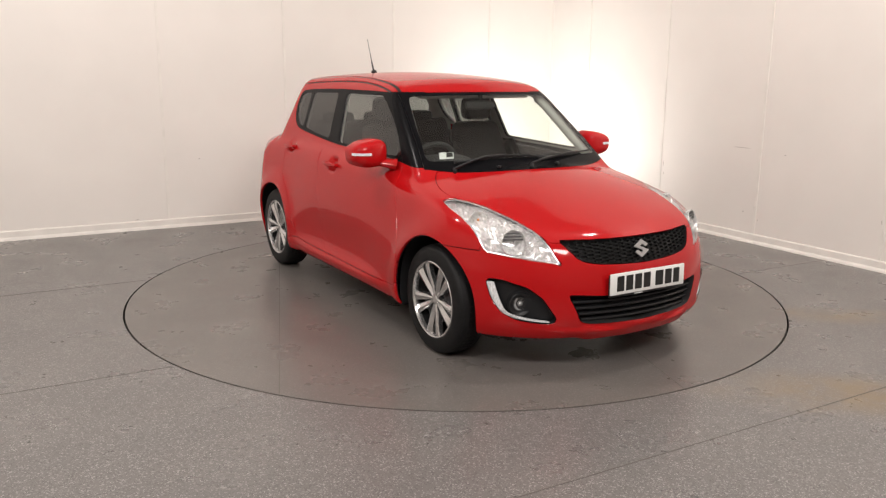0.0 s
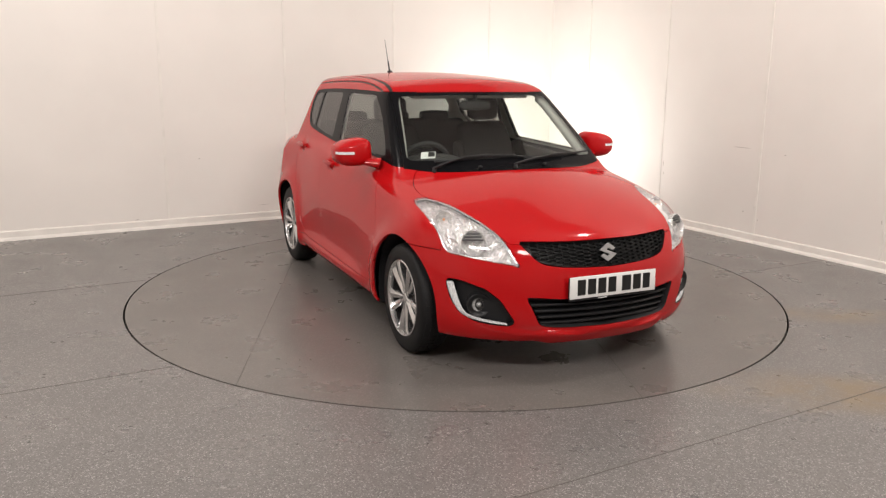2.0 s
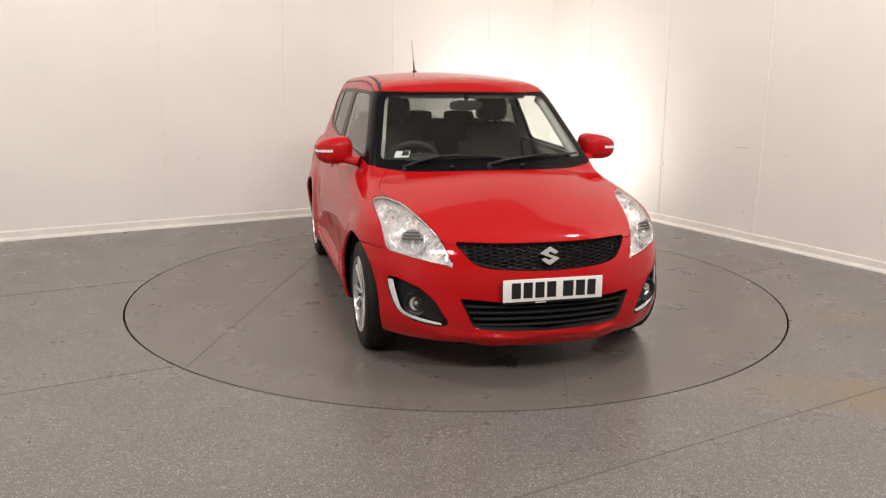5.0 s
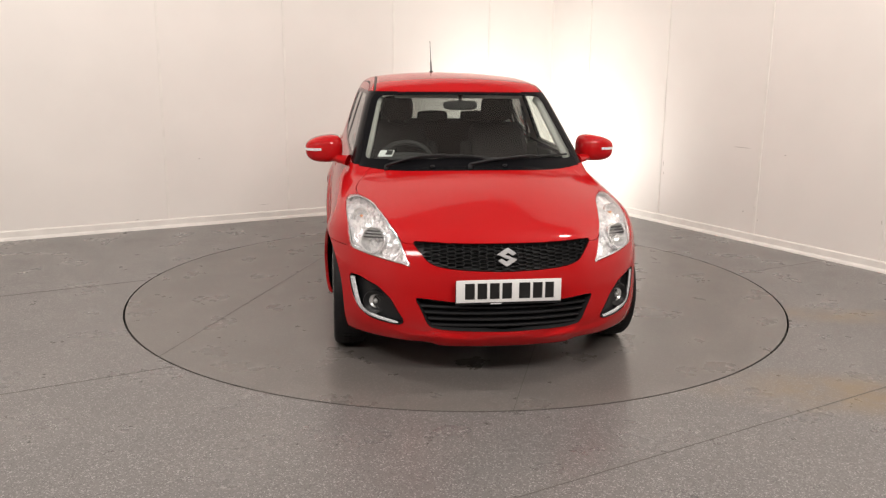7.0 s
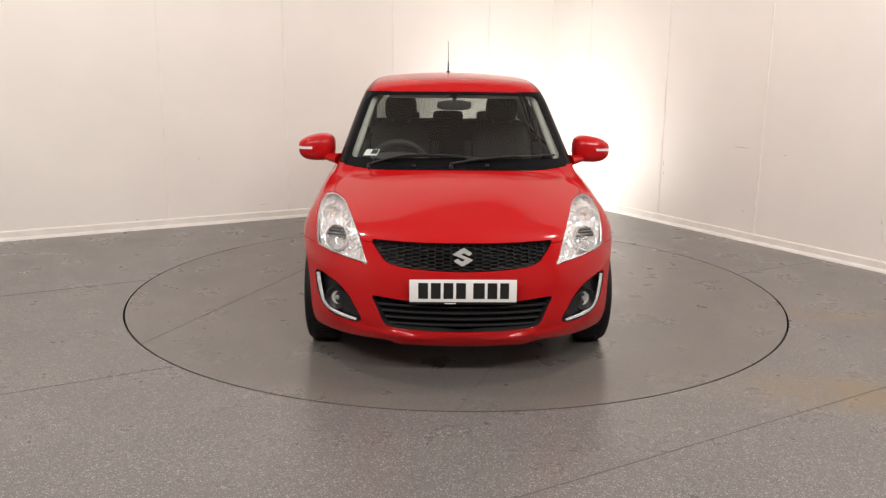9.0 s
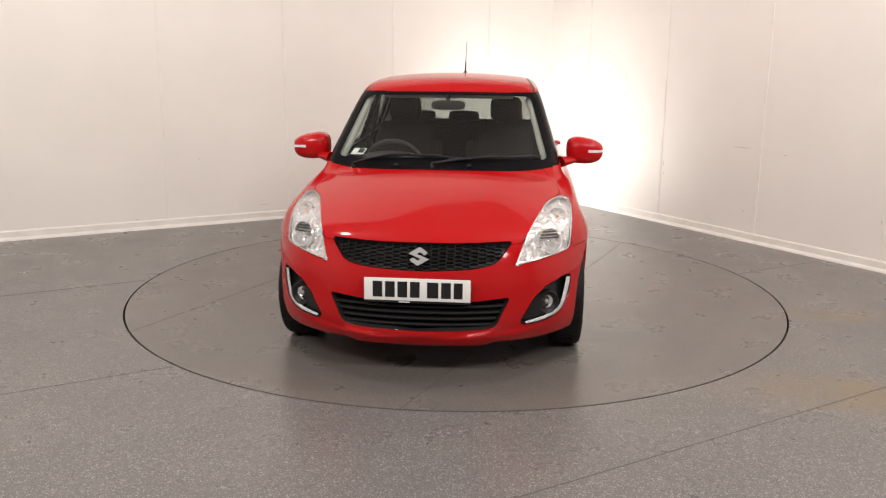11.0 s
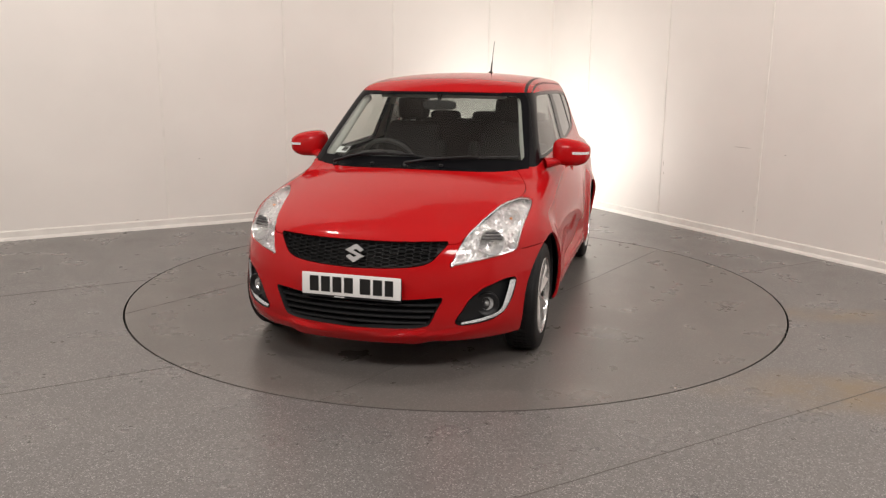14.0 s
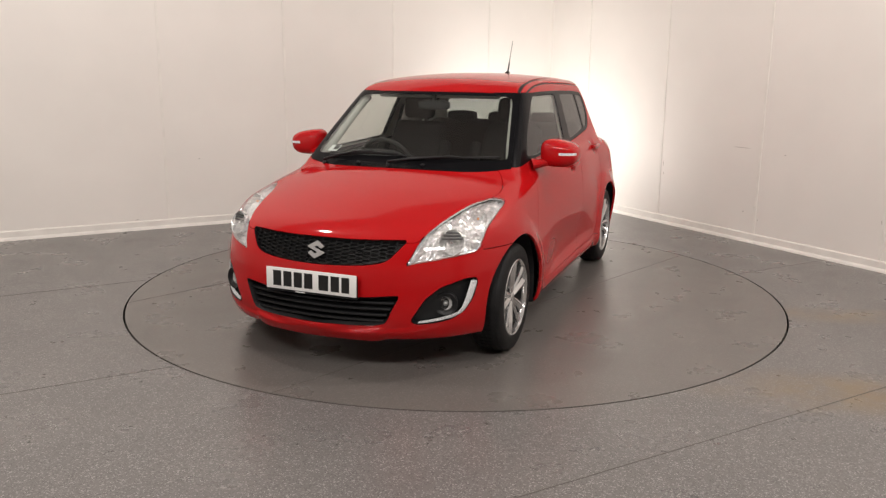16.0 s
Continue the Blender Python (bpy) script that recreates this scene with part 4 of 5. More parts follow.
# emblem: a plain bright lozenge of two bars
def lozenge(points, depth):
    bm = bmesh.new()
    f = bm.faces.new([bm.verts.new((0, y, z)) for y, z in points])
    r = bmesh.ops.extrude_face_region(bm, geom=[f])
    bmesh.ops.translate(bm, vec=(depth, 0, 0), verts=[g for g in r["geom"] if isinstance(g, bmesh.types.BMVert)])
    bmesh.ops.recalc_face_normals(bm, faces=bm.faces)
    bmesh.ops.bevel(bm, geom=[e for e in bm.edges if e.calc_face_angle(0) > 0.5], offset=0.0018, segments=2, affect="EDGES")
    return bm


half_s = [(0.08, 0.92), (0.88, 0.36), (0.52, 0.12), (0.10, 0.42), (-0.18, 0.24), (0.98, -0.26)]
emblem = part("emblem", lozenge([(0.053 * a * k, 0.051 * b * k) for k in (1, -1) for a, b in half_s], 0.010), M_EMBLEM, car, "bright silver emblem on the grille")
emblem.matrix_basis = pose(front_at(0, 0.632) - 0.004, 0, 0.632, 0, -14, 0)

# slats of the lower intake
for k in range(4):
    z = 0.292 + 0.031 * k
    bm = bmesh.new()
    half = 0.365 + 0.018 * k
    rows = []
    for i in range(25):
        y = -half + 2 * half * i / 24
        x = front_at(y, z) - 0.020
        rows.append([bm.verts.new((x - 0.030, y, z + 0.012)), bm.verts.new((x - 0.004, y, z + 0.009)), bm.verts.new((x, y, z + 0.005)), bm.verts.new((x, y, z)), bm.verts.new((x - 0.004, y, z - 0.003)), bm.verts.new((x - 0.030, y, z - 0.004))])
    for a, b in zip(rows, rows[1:]):
        for j in range(5):
            bm.faces.new((a[j], b[j], b[j + 1], a[j + 1]))
        bm.faces.new((a[5], b[5], b[0], a[0]))
    bm.faces.new(rows[0])
    bm.faces.new(rows[-1])
    bmesh.ops.recalc_face_normals(bm, faces=bm.faces)
    part("slat", bm, M_BLACK, intake_ob)

# number plate with plain bars for its characters
plate = new("number_plate")
plate.parent = car
plate["label"] = "white number plate with black characters"
bm = bmesh.new()
box(bm, (-0.004, -0.260, -0.0555), (0.004, 0.260, 0.0555), 0.003)
part("plate_board", bm, M_PLATE, plate)
for y0, y1 in ((-0.217, -0.170), (-0.156, -0.109), (-0.095, -0.048), (-0.034, 0.013), (0.049, 0.104), (0.118, 0.165), (0.179, 0.222)):
    bm = bmesh.new()
    box(bm, (0.0035, y0, -0.038), (0.0055, y1, 0.040), 0.0)
    part("character_bar", bm, M_INK, plate, smooth=False)
bm = bmesh.new()
box(bm, (-0.012, -0.262, -0.068), (-0.003, 0.262, 0.050), 0.003)
part("plate_holder", bm, M_BLACK, plate, "black plate holder")
bm = bmesh.new()
box(bm, (-0.004, -0.09, -0.0655), (-0.0015, -0.035, -0.0605), 0.0)
part("holder_text_bar", bm, M_WHITE, plate, smooth=False)
plate.matrix_basis = pose(1.979, 0, 0.4805, 0, -1.5, 0)

# ---------------------------------------------------------------- lamps of the nose, left and right
def disc_lathe(bm, prof, n, m):
    rings = lathe(bm, prof, n)
    vs = [v for r in rings for v in r]
    bmesh.ops.transform(bm, matrix=m, verts=vs)


def facing(x, y, z, nx, ny, nz):
    """A pose whose +y axis points along (nx, ny, nz)."""
    return Matrix.Translation((x, y, z)) @ Vector((nx, ny, nz)).to_track_quat("Y", "Z").to_matrix().to_4x4()


M_REFLECT = material("lamp_reflector", (0.92, 0.92, 0.91), 0.10, metal=0.65, vary=0.10, scale=60, bump=0.8, bump_scale=60)
M_FACET = material("lamp_facets", (0.95, 0.95, 0.95), 0.10, metal=0.65, vary=0.20, scale=70, bump=1.0, bump_scale=70)


facets = random.Random(7)


def lamp_bowl(sy, lens):
    """The chrome bowl behind the lens, a shrunken copy of the lens outline set back."""
    P, N, G = half_patch(SHELL["headlight"], sy, 0.0)
    rim = rim_of(G)
    mid = P.mean(0)
    back = np.array((-0.045, -0.012 * sy, -0.018))
    edge = {i for e in rim for i in e}
    Q = P.copy()
    for i in range(len(P)):
        Q[i] = mid + (P[i] - mid) * 0.985 + (back * (0.25 if i in edge else 1.0)) - N[i] * 0.004
        if i not in edge:
            Q[i] += N[i] * facets.uniform(-0.007, 0.007)
    mesh_object("reflector_bowl", Q, G, M_FACET, lens, "faceted chrome reflector", smooth=False)


def lamp_inside(sy, lens):
    lamp_bowl(sy, lens)
    # main projector reflector, indicator bowl above it, trim rings, bulbs
    for nm, (x, y, z), r, mat in (("main_reflector", (1.70, 0.638, 0.690), 0.066, M_REFLECT), ("indicator_reflector", (1.455, 0.688, 0.775), 0.046, M_REFLECT)):
        w = (0.80, 0.35 * sy, 0.30)
        bm = bmesh.new()
        disc_lathe(bm, [(r, 0.012), (r * 0.97, 0.016), (r * 0.92, 0.012), (r * 0.80, -0.010), (r * 0.66, -0.024), (r * 0.5, -0.034), (r * 0.2, -0.042), (0.0005, -0.042)], 18, facing(x - 0.03, sy * y, z - 0.012, *w))
        for v in bm.verts:
            v.co += Vector((facets.uniform(-1, 1), facets.uniform(-1, 1), facets.uniform(-1, 1))) * 0.0035
        part(nm, bm, mat, lens, "faceted chrome reflector", smooth=False)
        # stepped bars across the upper half of the bowl
        for k in range(3 if nm[0] == "m" else 0):
            bm = bmesh.new()
            box(bm, (-r * (0.8 - 0.14 * k), -0.006, -0.004), (r * (0.8 - 0.14 * k), 0.006, 0.004), 0.0015)
            bmesh.ops.transform(bm, matrix=facing(x - 0.035, sy * y, z + 0.004 + 0.016 * k, *w), verts=bm.verts)
            part("reflector_step", bm, M_STEEL, lens)
        bm = bmesh.new()
        disc_lathe(bm, [(0.0005, 0.012), (r * 0.12, 0.006), (r * 0.15, -0.004), (r * 0.14, -0.045)], 20, facing(x - 0.03, sy * y, z - 0.012, *w))
        part("bulb", bm, M_AMBER if nm[0] == "i" else M_CHROME, lens, "amber bulb" if nm[0] == "i" else "bulb cap")
        bm = bmesh.new()
        disc_lathe(bm, [(r * 1.0, 0.010), (r * 1.02, 0.014), (r * 1.04, 0.010), (r * 1.04, -0.01)], 36, facing(x - 0.03, sy * y, z - 0.012, *w))
        part("trim_ring", bm, M_CHROME, lens, "chrome trim ring")
    # bright bezel that follows the edge of the lens
    P, N, G = half_patch(SHELL["headlight"], sy, 0.0)
    after = dict(rim_of(G))
    first = next(iter(after))
    loop, k = [], first
    while True:
        loop.append(k)
        k = after[k]
        if k == first or len(loop) > len(after):
            break
    mid = P[loop].mean(0)
    bm = bmesh.new()
    ring_tube(bm, [Vector(mid + (P[k] - mid) * 0.970 - N[k] * 0.007) for k in loop], 0.0030, 6, True)
    bmesh.ops.recalc_face_normals(bm, faces=bm.faces)
    part("lamp_bezel", bm, M_CHROME, lens, "bright bezel round the lamp")


def fog_group(sy, bezel):
    w = Vector((0.93, 0.36 * sy, 0.0)).normalized()
    c = Vector((1.742, 0.636 * sy, 0.378))
    bm = bmesh.new()
    disc_lathe(bm, [(0.062, -0.03), (0.062, 0.004), (0.058, 0.010), (0.048, 0.006), (0.036, -0.004), (0.033, -0.012)], 40, facing(*c, *w))
    part("fog_lamp_ring", bm, M_BLACK, bezel, "black fog lamp ring")
    bm = bmesh.new()
    disc_lathe(bm, [(0.034, -0.006), (0.027, -0.014), (0.014, -0.020), (0.0005, -0.021)], 32, facing(*c, *w))
    part("fog_reflector", bm, M_REFLECT, bezel, "fog lamp reflector")
    bm = bmesh.new()
    disc_lathe(bm, [(0.035, -0.003), (0.024, 0.002), (0.012, 0.005), (0.0005, 0.006)], 32, facing(*c, *w))
    part("fog_lens", bm, M_LENS, bezel, "clear fog lamp lens")
    bm = bmesh.new()
    disc_lathe(bm, [(0.013, -0.016), (0.0135, -0.008), (0.011, -0.001), (0.006, 0.003), (0.0005, 0.004)], 20, facing(*c, *w))
    part("fog_bulb", bm, M_EMBLEM, bezel, "grey fog lamp bulb shield")
    # daytime strip: an L down the outer edge and along the lower edge
    path = [(0.745, 0.483), (0.738, 0.440), (0.728, 0.395), (0.715, 0.352), (0.698, 0.328), (0.665, 0.314), (0.62, 0.304), (0.57, 0.297), (0.530, 0.293)]
    half = [0.012, 0.012, 0.011, 0.0105, 0.010, 0.0075, 0.006, 0.005, 0.003]
    bm = bmesh.new()
    rows = []
    for i, (y, z) in enumerate(path):
        a, b = path[max(i - 1, 0)], path[min(i + 1, len(path) - 1)]
        d = Vector((0, b[0] - a[0], b[1] - a[1])).normalized()
        nrm = Vector((0, -d.z, d.y)) * half[i]
        row = []
        for q, dep in ((-1, 0.022), (-1, 0.004), (-0.8, 0.0), (0.8, 0.0), (1, 0.004), (1, 0.022)):
            yy, zz = y + nrm.y * q, z + nrm.z * q
            row.append(bm.verts.new((front_at(yy, zz) - 0.006 - dep, yy * sy, zz)))
        rows.append(row)
    for a, b in zip(rows, rows[1:]):
        for k in range(5):
            bm.faces.new((a[k], b[k], b[k + 1], a[k + 1]))
    bm.faces.new(rows[0])
    bm.faces.new(rows[-1])
    bmesh.ops.recalc_face_normals(bm, faces=bm.faces)
    part("daytime_strip", bm, M_DRL, bezel, "white daytime running strip", sharp=50)


for sy in (1, -1):
    lamp_inside(sy, made["headlight", sy])
    fog_group(sy, made["fog_bezel", sy])

# ---------------------------------------------------------------- door mirrors, handles, aerial
def superball(bm, centre, size, e=0.75, nu=32, nv=18, shape=None):
    rows = []
    for i in range(nv + 1):
        v = math.pi * (i / nv - 0.5)
        row = []
        for k in range(nu):
            u = 2 * math.pi * k / nu
            f = lambda c, ex: math.copysign(abs(c) ** ex, c)
            p = Vector((f(math.cos(v), e) * f(math.cos(u), e), f(math.cos(v), e) * f(math.sin(u), e), f(math.sin(v), e)))
            if shape:
                p = shape(p)
            row.append(bm.verts.new((centre[0] + p.x * size[0], centre[1] + p.y * size[1], centre[2] + p.z * size[2])))
        rows.append(row)
    for a, b in zip(rows, rows[1:]):
        for k in range(nu):
            bm.faces.new((a[k], a[(k + 1) % nu], b[(k + 1) % nu], b[k]))
    bmesh.ops.remove_doubles(bm, verts=bm.verts, dist=1e-5)
    bmesh.ops.recalc_face_normals(bm, faces=bm.faces)


def mirror_shape(p):
    # tapered to the outside, flat on the glass side
    k = 1 - 0.42 * max(0, 0.5 + 0.5 * p.y) ** 2 if p.z > 0 else 1 - 0.16 * max(0, p.y) ** 2
    q = Vector((p.x, p.y, p.z * k + (0.10 * (1 - p.y) if p.z < 0 else 0) * 0))
    if q.x < -0.25:
        q.x = -0.25 + (q.x + 0.25) * 0.1
    return q


for sy in (1, -1):
    mirror = new("door_mirror")
    mirror.parent = car
    mirror["label"] = "red door mirror with clear indicator strip"
    bm = bmesh.new()
    superball(bm, (0.488, 0.883 * sy, 1.040), (0.122, 0.116, 0.088), 0.62, shape=lambda p: mirror_shape(Vector((p.x, p.y * sy, p.z))) * 1.0 if sy > 0 else (lambda q: Vector((q.x, -q.y, q.z)))(mirror_shape(Vector((p.x, -p.y, p.z)))))
    part("mirror_shell", bm, M_RED, mirror)
    bm = bmesh.new()
    superball(bm, (0.452, 0.888 * sy, 1.046), (0.012, 0.088, 0.056), 0.7)
    part("mirror_glass", bm, M_CHROME, mirror, "mirror glass")
    bm = bmesh.new()
    path = [(0.600, 0.735, 0.965), (0.585, 0.775, 0.972), (0.555, 0.82, 0.984), (0.515, 0.865, 0.998), (0.49, 0.90, 1.01)]
    ring_tube(bm, [(x, y * sy, z) for x, y, z in path], [0.056, 0.044, 0.036, 0.038, 0.042], 14)
    bmesh.ops.scale(bm, vec=(1, 1, 0.62), space=Matrix.Translation((0, 0, -0.985)), verts=bm.verts)
    bmesh.ops.recalc_face_normals(bm, faces=bm.faces)
    part("mirror_arm", bm, M_RED, mirror)
    bm = bmesh.new()
    rows = []
    for i in range(12):
        t = i / 11
        y = 0.900 + 0.095 * t
        yy = (y - 0.883) / 0.116
        x = 0.488 + 0.122 * max(0.0, 1 - abs(yy) ** 3.2) ** 0.31 + 0.0015
        rows.append([bm.verts.new((x, y * sy, z)) for z in (1.031, 1.034, 1.043, 1.046)])
    for a, b in zip(rows, rows[1:]):
        for k in range(3):
            bm.faces.new((a[k], b[k], b[k + 1], a[k + 1]))
    bm.normal_update()
    bmesh.ops.solidify(bm, geom=bm.faces[:], thickness=0.004)
    bmesh.ops.recalc_face_normals(bm, faces=bm.faces)
    part("indicator_strip", bm, M_DRL, mirror, "clear white indicator strip")
    for door, (hx, hz) in zip(("front_door", "rear_door"), HANDLES):
        d = made[door, sy]
        y = (side_at(hx - 0.11, hz) + side_at(hx + 0.11, hz)) / 2
        bm = bmesh.new()
        superball(bm, (hx, (y + 0.026) * sy, hz), (0.098, 0.010, 0.015), 0.6, 28, 12, shape=lambda p: Vector((p.x, p.y, p.z * (1 - 0.25 * p.x * p.x))))
        part("door_handle", bm, M_RED, d, "red door handle")
        for dx in (-0.078, 0.078):
            bm = bmesh.new()
            box(bm, (hx + dx - 0.018, (y - 0.006) * sy if sy > 0 else -(y + 0.022), hz - 0.012), (hx + dx + 0.018, (y + 0.022) if sy > 0 else -(y - 0.006), hz + 0.012), 0.004)
            part("handle_foot", bm, M_RED, d)

aerial = new("aerial")
aerial.parent = car
aerial["label"] = "black roof aerial with thin whip"
bm = bmesh.new()
superball(bm, (-1.143, 0, top_at(-1.143, 0) + 0.010), (0.034, 0.020, 0.022), 0.9)
part("aerial_base", bm, M_BLACK, aerial)
za = top_at(-1.143, 0) + 0.006
bm = bmesh.new()
ring_tube(bm, [(-1.143, 0, za), (-1.180, 0, za + 0.085), (-1.186, 0, za + 0.098)], [0.007, 0.0058, 0.0045], 10)
part("aerial_mast", bm, M_BLACK, aerial)
bm = bmesh.new()
ring_tube(bm, [(-1.186, 0, za + 0.098), (-1.259, 0, 1.769)], [0.0028, 0.0018], 8)
part("aerial_whip", bm, M_BLACK, aerial)

# ---------------------------------------------------------------- wipers, labels behind the glass
def on_glass(x, y, lift):
    p = np.array([[x, abs(y), 0.0]])
    p[0, 2] = top_at(x, abs(y))
    g = grad(p)[0]
    g /= np.linalg.norm(g)
    return Vector((p[0, 0] + g[0] * lift, y + math.copysign(g[1], y) * lift, p[0, 2] + g[2] * lift))


for arm, blade, hub in (([(0.925, -0.52), (0.915, -0.42), (0.912, -0.31), (0.925, -0.17)], [(0.885, -0.50), (0.905, -0.40), (0.925, -0.20), (0.940, 0.0), (0.947, 0.155)], (0.925, -0.52)),
                        ([(1.020, -0.035), (0.975, 0.075), (0.945, 0.20), (0.905, 0.34)], [(0.955, 0.06), (0.940, 0.20), (0.895, 0.38), (0.815, 0.60)], (1.020, -0.035))):
    wiper = new("wiper")
    wiper.parent = car
    wiper["label"] = "black wiper resting on the windscreen"
    bm = bmesh.new()
    ring_tube(bm, [on_glass(x, y, 0.024) for x, y in arm], [0.009, 0.008, 0.006, 0.005], 8)
    part("wiper_arm", bm, M_BLACK, wiper)
    bm = bmesh.new()
    ring_tube(bm, [on_glass(x, y, 0.012) for x, y in blade], 0.006, 8)
    part("wiper_blade", bm, M_BLACK, wiper)
    bm = bmesh.new()
    ring_tube(bm, [on_glass(x, y, 0.021) for x, y in blade[1:-1]], 0.0045, 8)
    part("wiper_spine", bm, M_BLACK, wiper)
    bm = bmesh.new()
    c = on_glass(*hub, 0.004)
    ring_tube(bm, [c - Vector((0, 0, 0.02)), c + Vector((0, 0, 0.018))], [0.014, 0.011], 14)
    part("wiper_pivot", bm, M_BLACK, wiper)
for hub in ((0.985, -0.253), (0.992, 0.178)):
    bm = bmesh.new()
    superball(bm, on_glass(*hub, 0.008), (0.011, 0.014, 0.008), 1.0, 14, 8)
    part("washer_jet", bm, M_BLACK, car, "black washer jet")


def glass_label(name, corners, lift, mat, parent, label=""):
    bm = bmesh.new()
    bm.faces.new([bm.verts.new(on_glass(x, y, lift)) for x, y in corners])
    bm.normal_update()
    bmesh.ops.solidify(bm, geom=bm.faces[:], thickness=0.0008)
    return part(name, bm, mat, parent, label, smooth=False)


st = glass_label("windscreen_sticker", [(0.826, -0.565), (0.790, -0.545), (0.815, -0.462), (0.852, -0.482)], -0.006, M_WHITE, car, "white and black paper sticker on the glass")
glass_label("sticker_bar", [(0.830, -0.520), (0.805, -0.505), (0.818, -0.470), (0.842, -0.482)], -0.0035, M_INK, st)
bm = bmesh.new()
box(bm, (-0.004, -0.040, -0.003), (0.004, 0.040, 0.003), 0.001)
bmesh.ops.transform(bm, matrix=pose(0.880, 0.50, 0.972, 0, 0, 18), verts=bm.verts)
part("id_plate", bm, M_WHITE, car, "small white strip behind the windscreen")


# ---------------------------------------------------------------- cabin
def slab(bm, prof, y0, y1, r=0.02):
    """A side profile in x, z, drawn out across the car, with rounded edges."""
    a = [bm.verts.new((x, y0, z)) for x, z in prof]
    b = [bm.verts.new((x, y1, z)) for x, z in prof]
    n = len(prof)
    bm.faces.new(a)
    bm.faces.new(b[::-1])
    for k in range(n):
        bm.faces.new((a[k], b[k], b[(k + 1) % n], a[(k + 1) % n]))
    bmesh.ops.recalc_face_normals(bm, faces=bm.faces)
    if r:
        bmesh.ops.bevel(bm, geom=bm.edges[:], offset=r, segments=3, affect="EDGES", profile=0.5)


cabin_floor = bmesh.new()
box(cabin_floor, (-1.60, -0.74, 0.24), (0.80, 0.74, 0.28), 0.01)
part("cabin_floor", cabin_floor, M_DARK, car)

dash = new("dashboard")
dash.parent = car
dash["label"] = "black moulded dashboard"
bm = bmesh.new()
slab(bm, [(0.86, 0.915), (0.74, 0.940), (0.62, 0.955), (0.50, 0.955), (0.44, 0.905), (0.47, 0.72), (0.56, 0.50), (0.74, 0.45), (0.84, 0.70)], -0.62, 0.62, 0.02)
part("dash_top", bm, M_DASH, dash)
bm = bmesh.new()
superball(bm, (0.54, -0.36, 0.955), (0.12, 0.19, 0.055), 0.8)
part("instrument_hood", bm, M_DASH, dash)
bm = bmesh.new()
slab(bm, [(0.45, 0.92), (0.42, 0.90), (0.46, 0.55), (0.50, 0.55)], -0.13, 0.13, 0.01)
part("centre_console", bm, M_DASH, dash)

steering = new("steering_wheel")
steering.parent = car
steering["label"] = "black three-spoke steering wheel"
bm = bmesh.new()
ring_tube(bm, [(0, 0.185 * math.cos(a), 0.185 * math.sin(a)) for a in [2 * math.pi * k / 48 for k in range(48)]], 0.016, 10, True)
part("wheel_rim", bm, M_DASH, steering)
bm = bmesh.new()
superball(bm, (0.02, 0, -0.01), (0.035, 0.075, 0.06), 0.8)
part("hub_pad", bm, M_DASH, steering)
for a in (0, 180, 270):
    bm = bmesh.new()
    ring_tube(bm, [(0.012, 0.05 * math.cos(radians(a)), 0.05 * math.sin(radians(a))), (0, 0.18 * math.cos(radians(a)), 0.18 * math.sin(radians(a)))], [0.020, 0.014], 8)
    part("spoke_arm", bm, M_DASH, steering)
steering.matrix_basis = pose(0.37, -0.36, 0.900, 0, 25, 0)


def seat(parent_name, y, x, label):
    s = new(parent_name)
    s.parent = car
    s["label"] = label
    bm = bmesh.new()
    slab(bm, [(x + 0.34, 0.50), (x + 0.36, 0.58), (x + 0.20, 0.62), (x - 0.12, 0.58), (x - 0.16, 0.46), (x + 0.2, 0.42)], y - 0.25, y + 0.25, 0.04)
    part("cushion", bm, M_FABRIC, s)
    bm = bmesh.new()
    slab(bm, [(x - 0.04, 0.52), (x - 0.02, 0.62), (x - 0.14, 0.95), (x - 0.20, 1.14), (x - 0.25, 1.165), (x - 0.30, 1.14), (x - 0.22, 0.80), (x - 0.16, 0.50)], y - 0.235, y + 0.235, 0.05)
    for v in bm.verts:
        if v.co.z > 0.95:
            v.co.y = y + (v.co.y - y) * (1 - 0.9 * (v.co.z - 0.95))
    part("backrest", bm, M_FABRIC, s)
    for sgn in (1, -1):
        bm = bmesh.new()
        slab(bm, [(x + 0.03, 0.60), (x - 0.05, 0.92), (x - 0.12, 1.04), (x - 0.18, 1.02), (x - 0.14, 0.62)], y + sgn * 0.245 - 0.035, y + sgn * 0.245 + 0.035, 0.025)
        part("side_bolster", bm, M_FABRIC, s)
    bm = bmesh.new()
    superball(bm, (x - 0.245, y, 1.258), (0.055, 0.114, 0.086), 0.50)
    part("headrest", bm, M_FABRIC, s)
    for dy in (-0.06, 0.06):
        bm = bmesh.new()
        ring_tube(bm, [(x - 0.245, y + dy, 1.10), (x - 0.245, y + dy, 1.22)], 0.007, 8)
        part("headrest_post", bm, M_STEEL, s)
    return s


seat("driver_seat", -0.365, 0.05, "dark fabric driver seat with headrest")
seat("passenger_seat", 0.365, 0.05, "dark fabric passenger seat with headrest")
bench = new("rear_bench")
bench.parent = car
bench["label"] = "dark fabric rear bench seat"
bm = bmesh.new()
slab(bm, [(-0.42, 0.50), (-0.42, 0.60), (-0.80, 0.60), (-0.95, 0.52), (-0.9, 0.44)], -0.62, 0.62, 0.04)
part("bench_cushion", bm, M_FABRIC, bench)
bm = bmesh.new()
slab(bm, [(-0.80, 0.56), (-0.92, 0.90), (-1.00, 1.14), (-1.08, 1.14), (-1.06, 0.56)], -0.62, 0.62, 0.04)
part("bench_back", bm, M_FABRIC, bench)
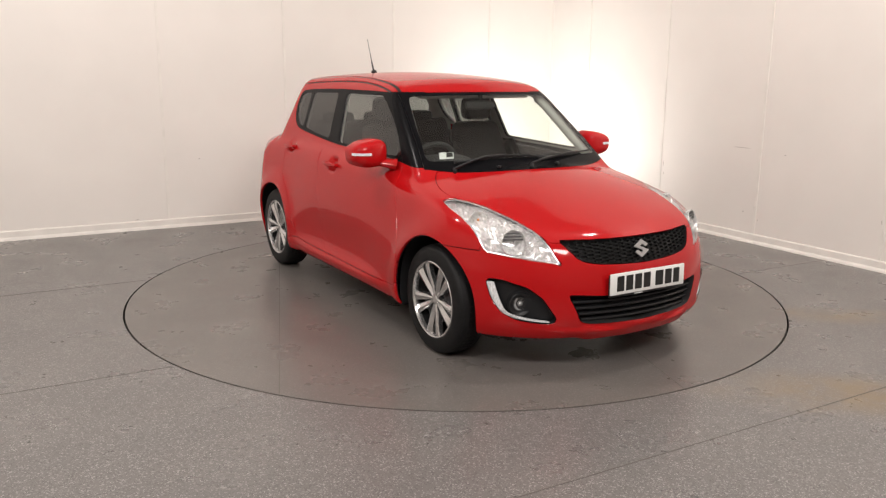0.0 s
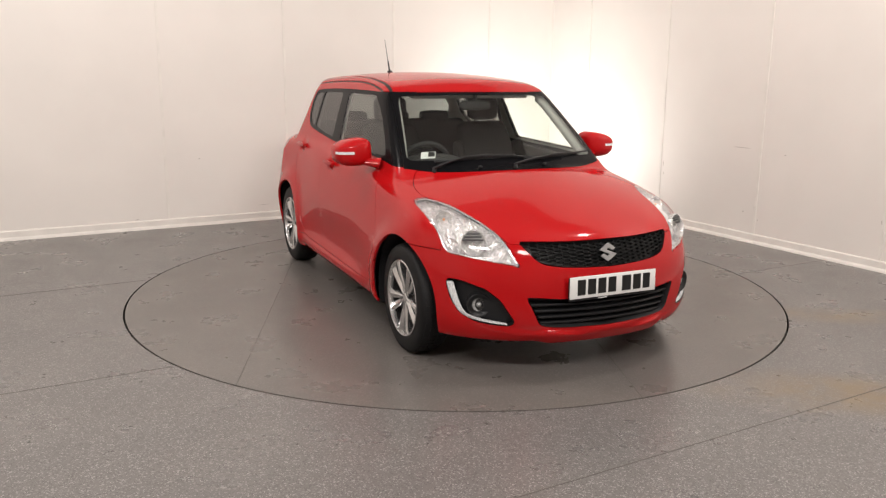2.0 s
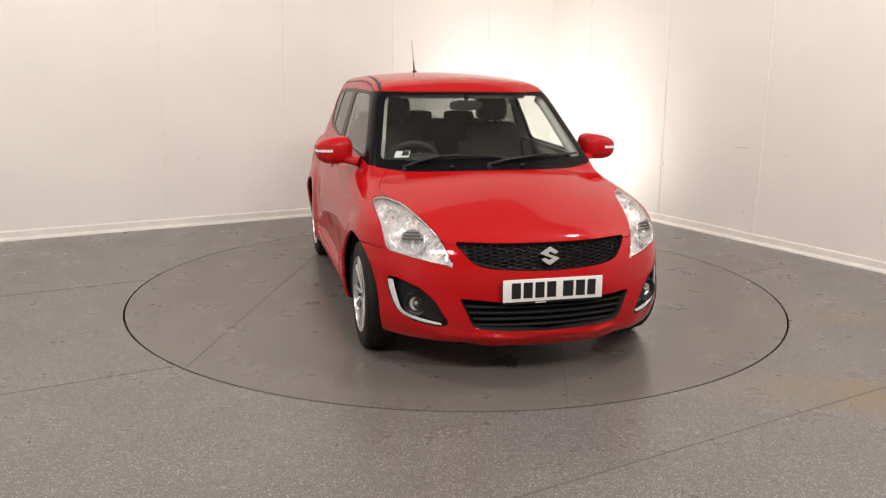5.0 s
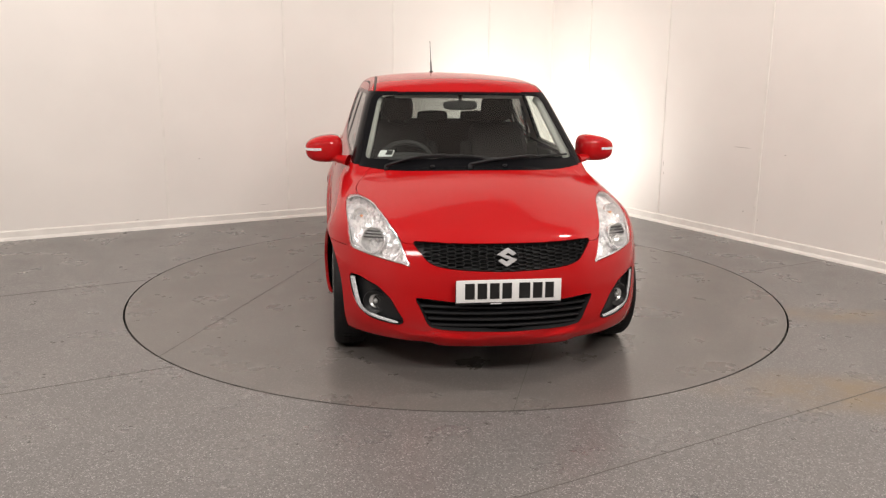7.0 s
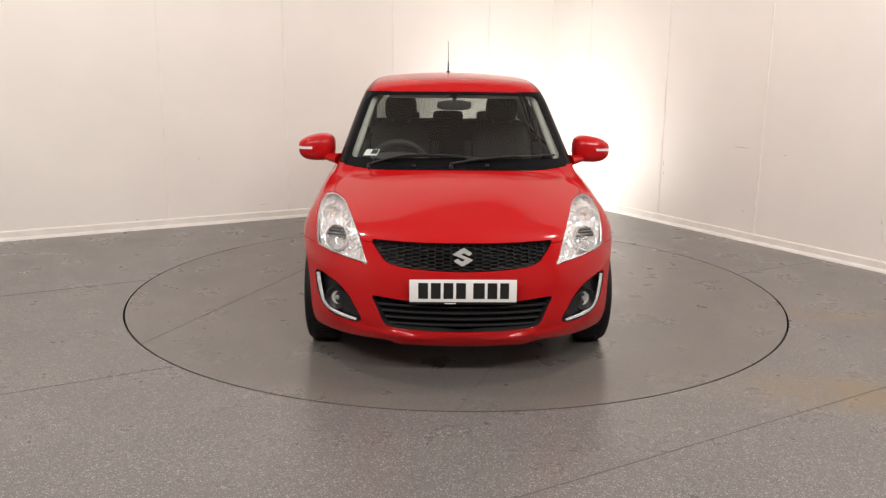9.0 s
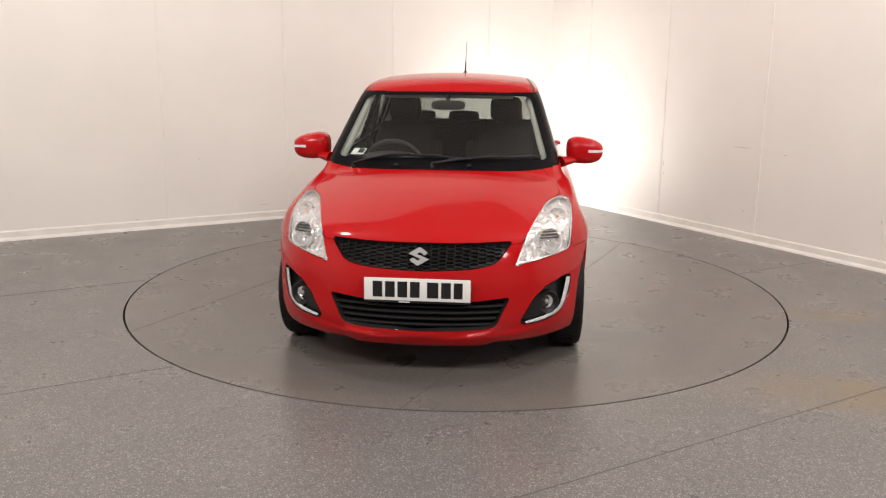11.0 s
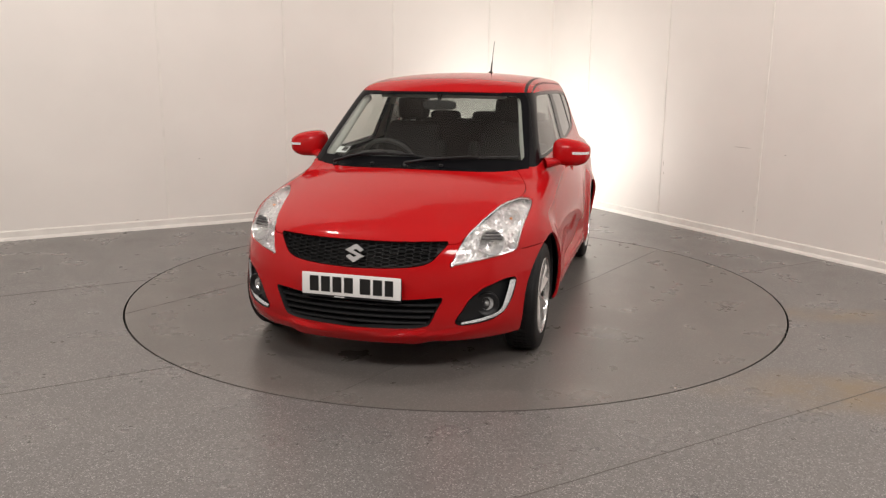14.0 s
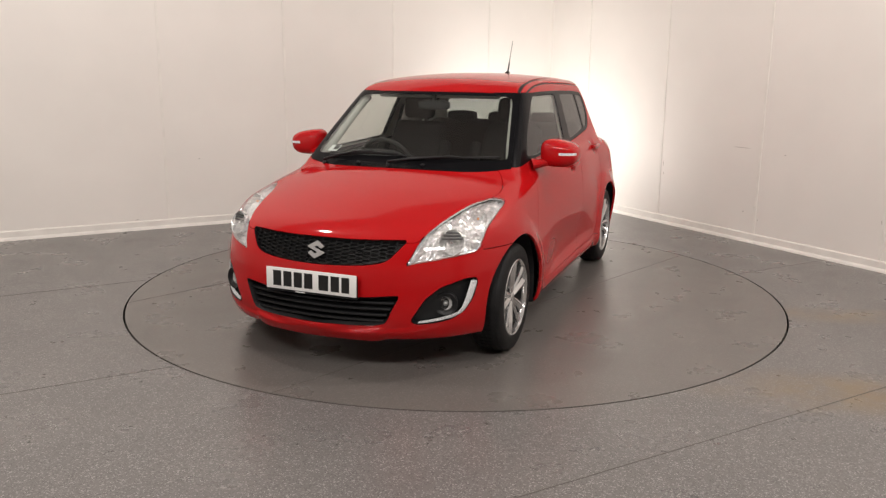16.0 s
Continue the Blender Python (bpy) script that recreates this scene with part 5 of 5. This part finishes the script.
for y in (-0.36, 0.0, 0.36):
    bm = bmesh.new()
    superball(bm, (-1.06, y, 1.155), (0.05, 0.125, 0.048), 0.5)
    part("rear_headrest", bm, M_FABRIC, bench)
bm = bmesh.new()
box(bm, (-1.62, -0.55, 1.00), (-1.08, 0.55, 1.02), 0.008)
part("parcel_shelf", bm, M_DASH, car, "black parcel shelf")
imirror = new("rear_view_mirror")
imirror.parent = car
imirror["label"] = "black rear view mirror hung from the roof"
bm = bmesh.new()
superball(bm, (0.40, 0, 1.303), (0.022, 0.112, 0.031), 0.6)
part("mirror_case", bm, M_DASH, imirror)
bm = bmesh.new()
ring_tube(bm, [(0.405, 0, 1.31), (0.40, 0, 1.375)], [0.010, 0.016], 10)
part("mirror_stem", bm, M_DASH, imirror)
for sy in (1, -1):
    # inner door cards and belts on the pillars
    bm = bmesh.new()
    slab(bm, [(0.60, 0.50), (0.58, 0.955), (-0.30, 1.00), (-0.30, 0.40), (0.50, 0.40)], sy * 0.665, sy * 0.715, 0.012)
    part("door_card", bm, M_DASH, car)
    bm = bmesh.new()
    slab(bm, [(-0.36, 0.50), (-0.36, 1.00), (-1.30, 1.05), (-1.30, 0.50)], sy * 0.655, sy * 0.70, 0.012)
    part("rear_card", bm, M_DASH, car)
    bm = bmesh.new()
    ring_tube(bm, [(-0.40, sy * 0.600, 1.27), (-0.38, sy * 0.640, 1.10), (-0.36, sy * 0.66, 0.95)], 0.012, 6)
    part("seat_belt", bm, M_FABRIC, car)

for sy in (1, -1):
    # grey covers inside the windscreen pillars
    bm = bmesh.new()
    ring_tube(bm, [(0.745, sy * 0.640, 0.985), (0.63, sy * 0.608, 1.085), (0.49, sy * 0.574, 1.21), (0.37, sy * 0.545, 1.310), (0.32, sy * 0.525, 1.345)], [0.028, 0.030, 0.031, 0.031, 0.028], 12)
    part("pillar_cover", bm, M_TRIMGREY, car, "light grey inner pillar cover")
bm = bmesh.new()
slab(bm, [(0.37, 1.360), (0.34, 1.345), (0.08, 1.385), (0.08, 1.41), (0.34, 1.372)], -0.42, 0.42, 0.006)
part("header_lining", bm, M_TRIMGREY, car, "light grey roof lining edge")


# ---------------------------------------------------------------- what moves
def motions():
    """The turntable carries the car round at a steady pace."""
    def turn(t):
        return 5.484 - 90 - 3.3549 * (t - 8.0)
    times = [float(t) for t in range(17)]
    walk(turntable_ob, [(t, pose(0, 0, 0, 0, 0, turn(t))) for t in times])
    walk(car, [(t, pose(0, 0, 0, 0, 0, turn(t)) @ pose(-0.0686, -0.0285, 0)) for t in times])


motions()
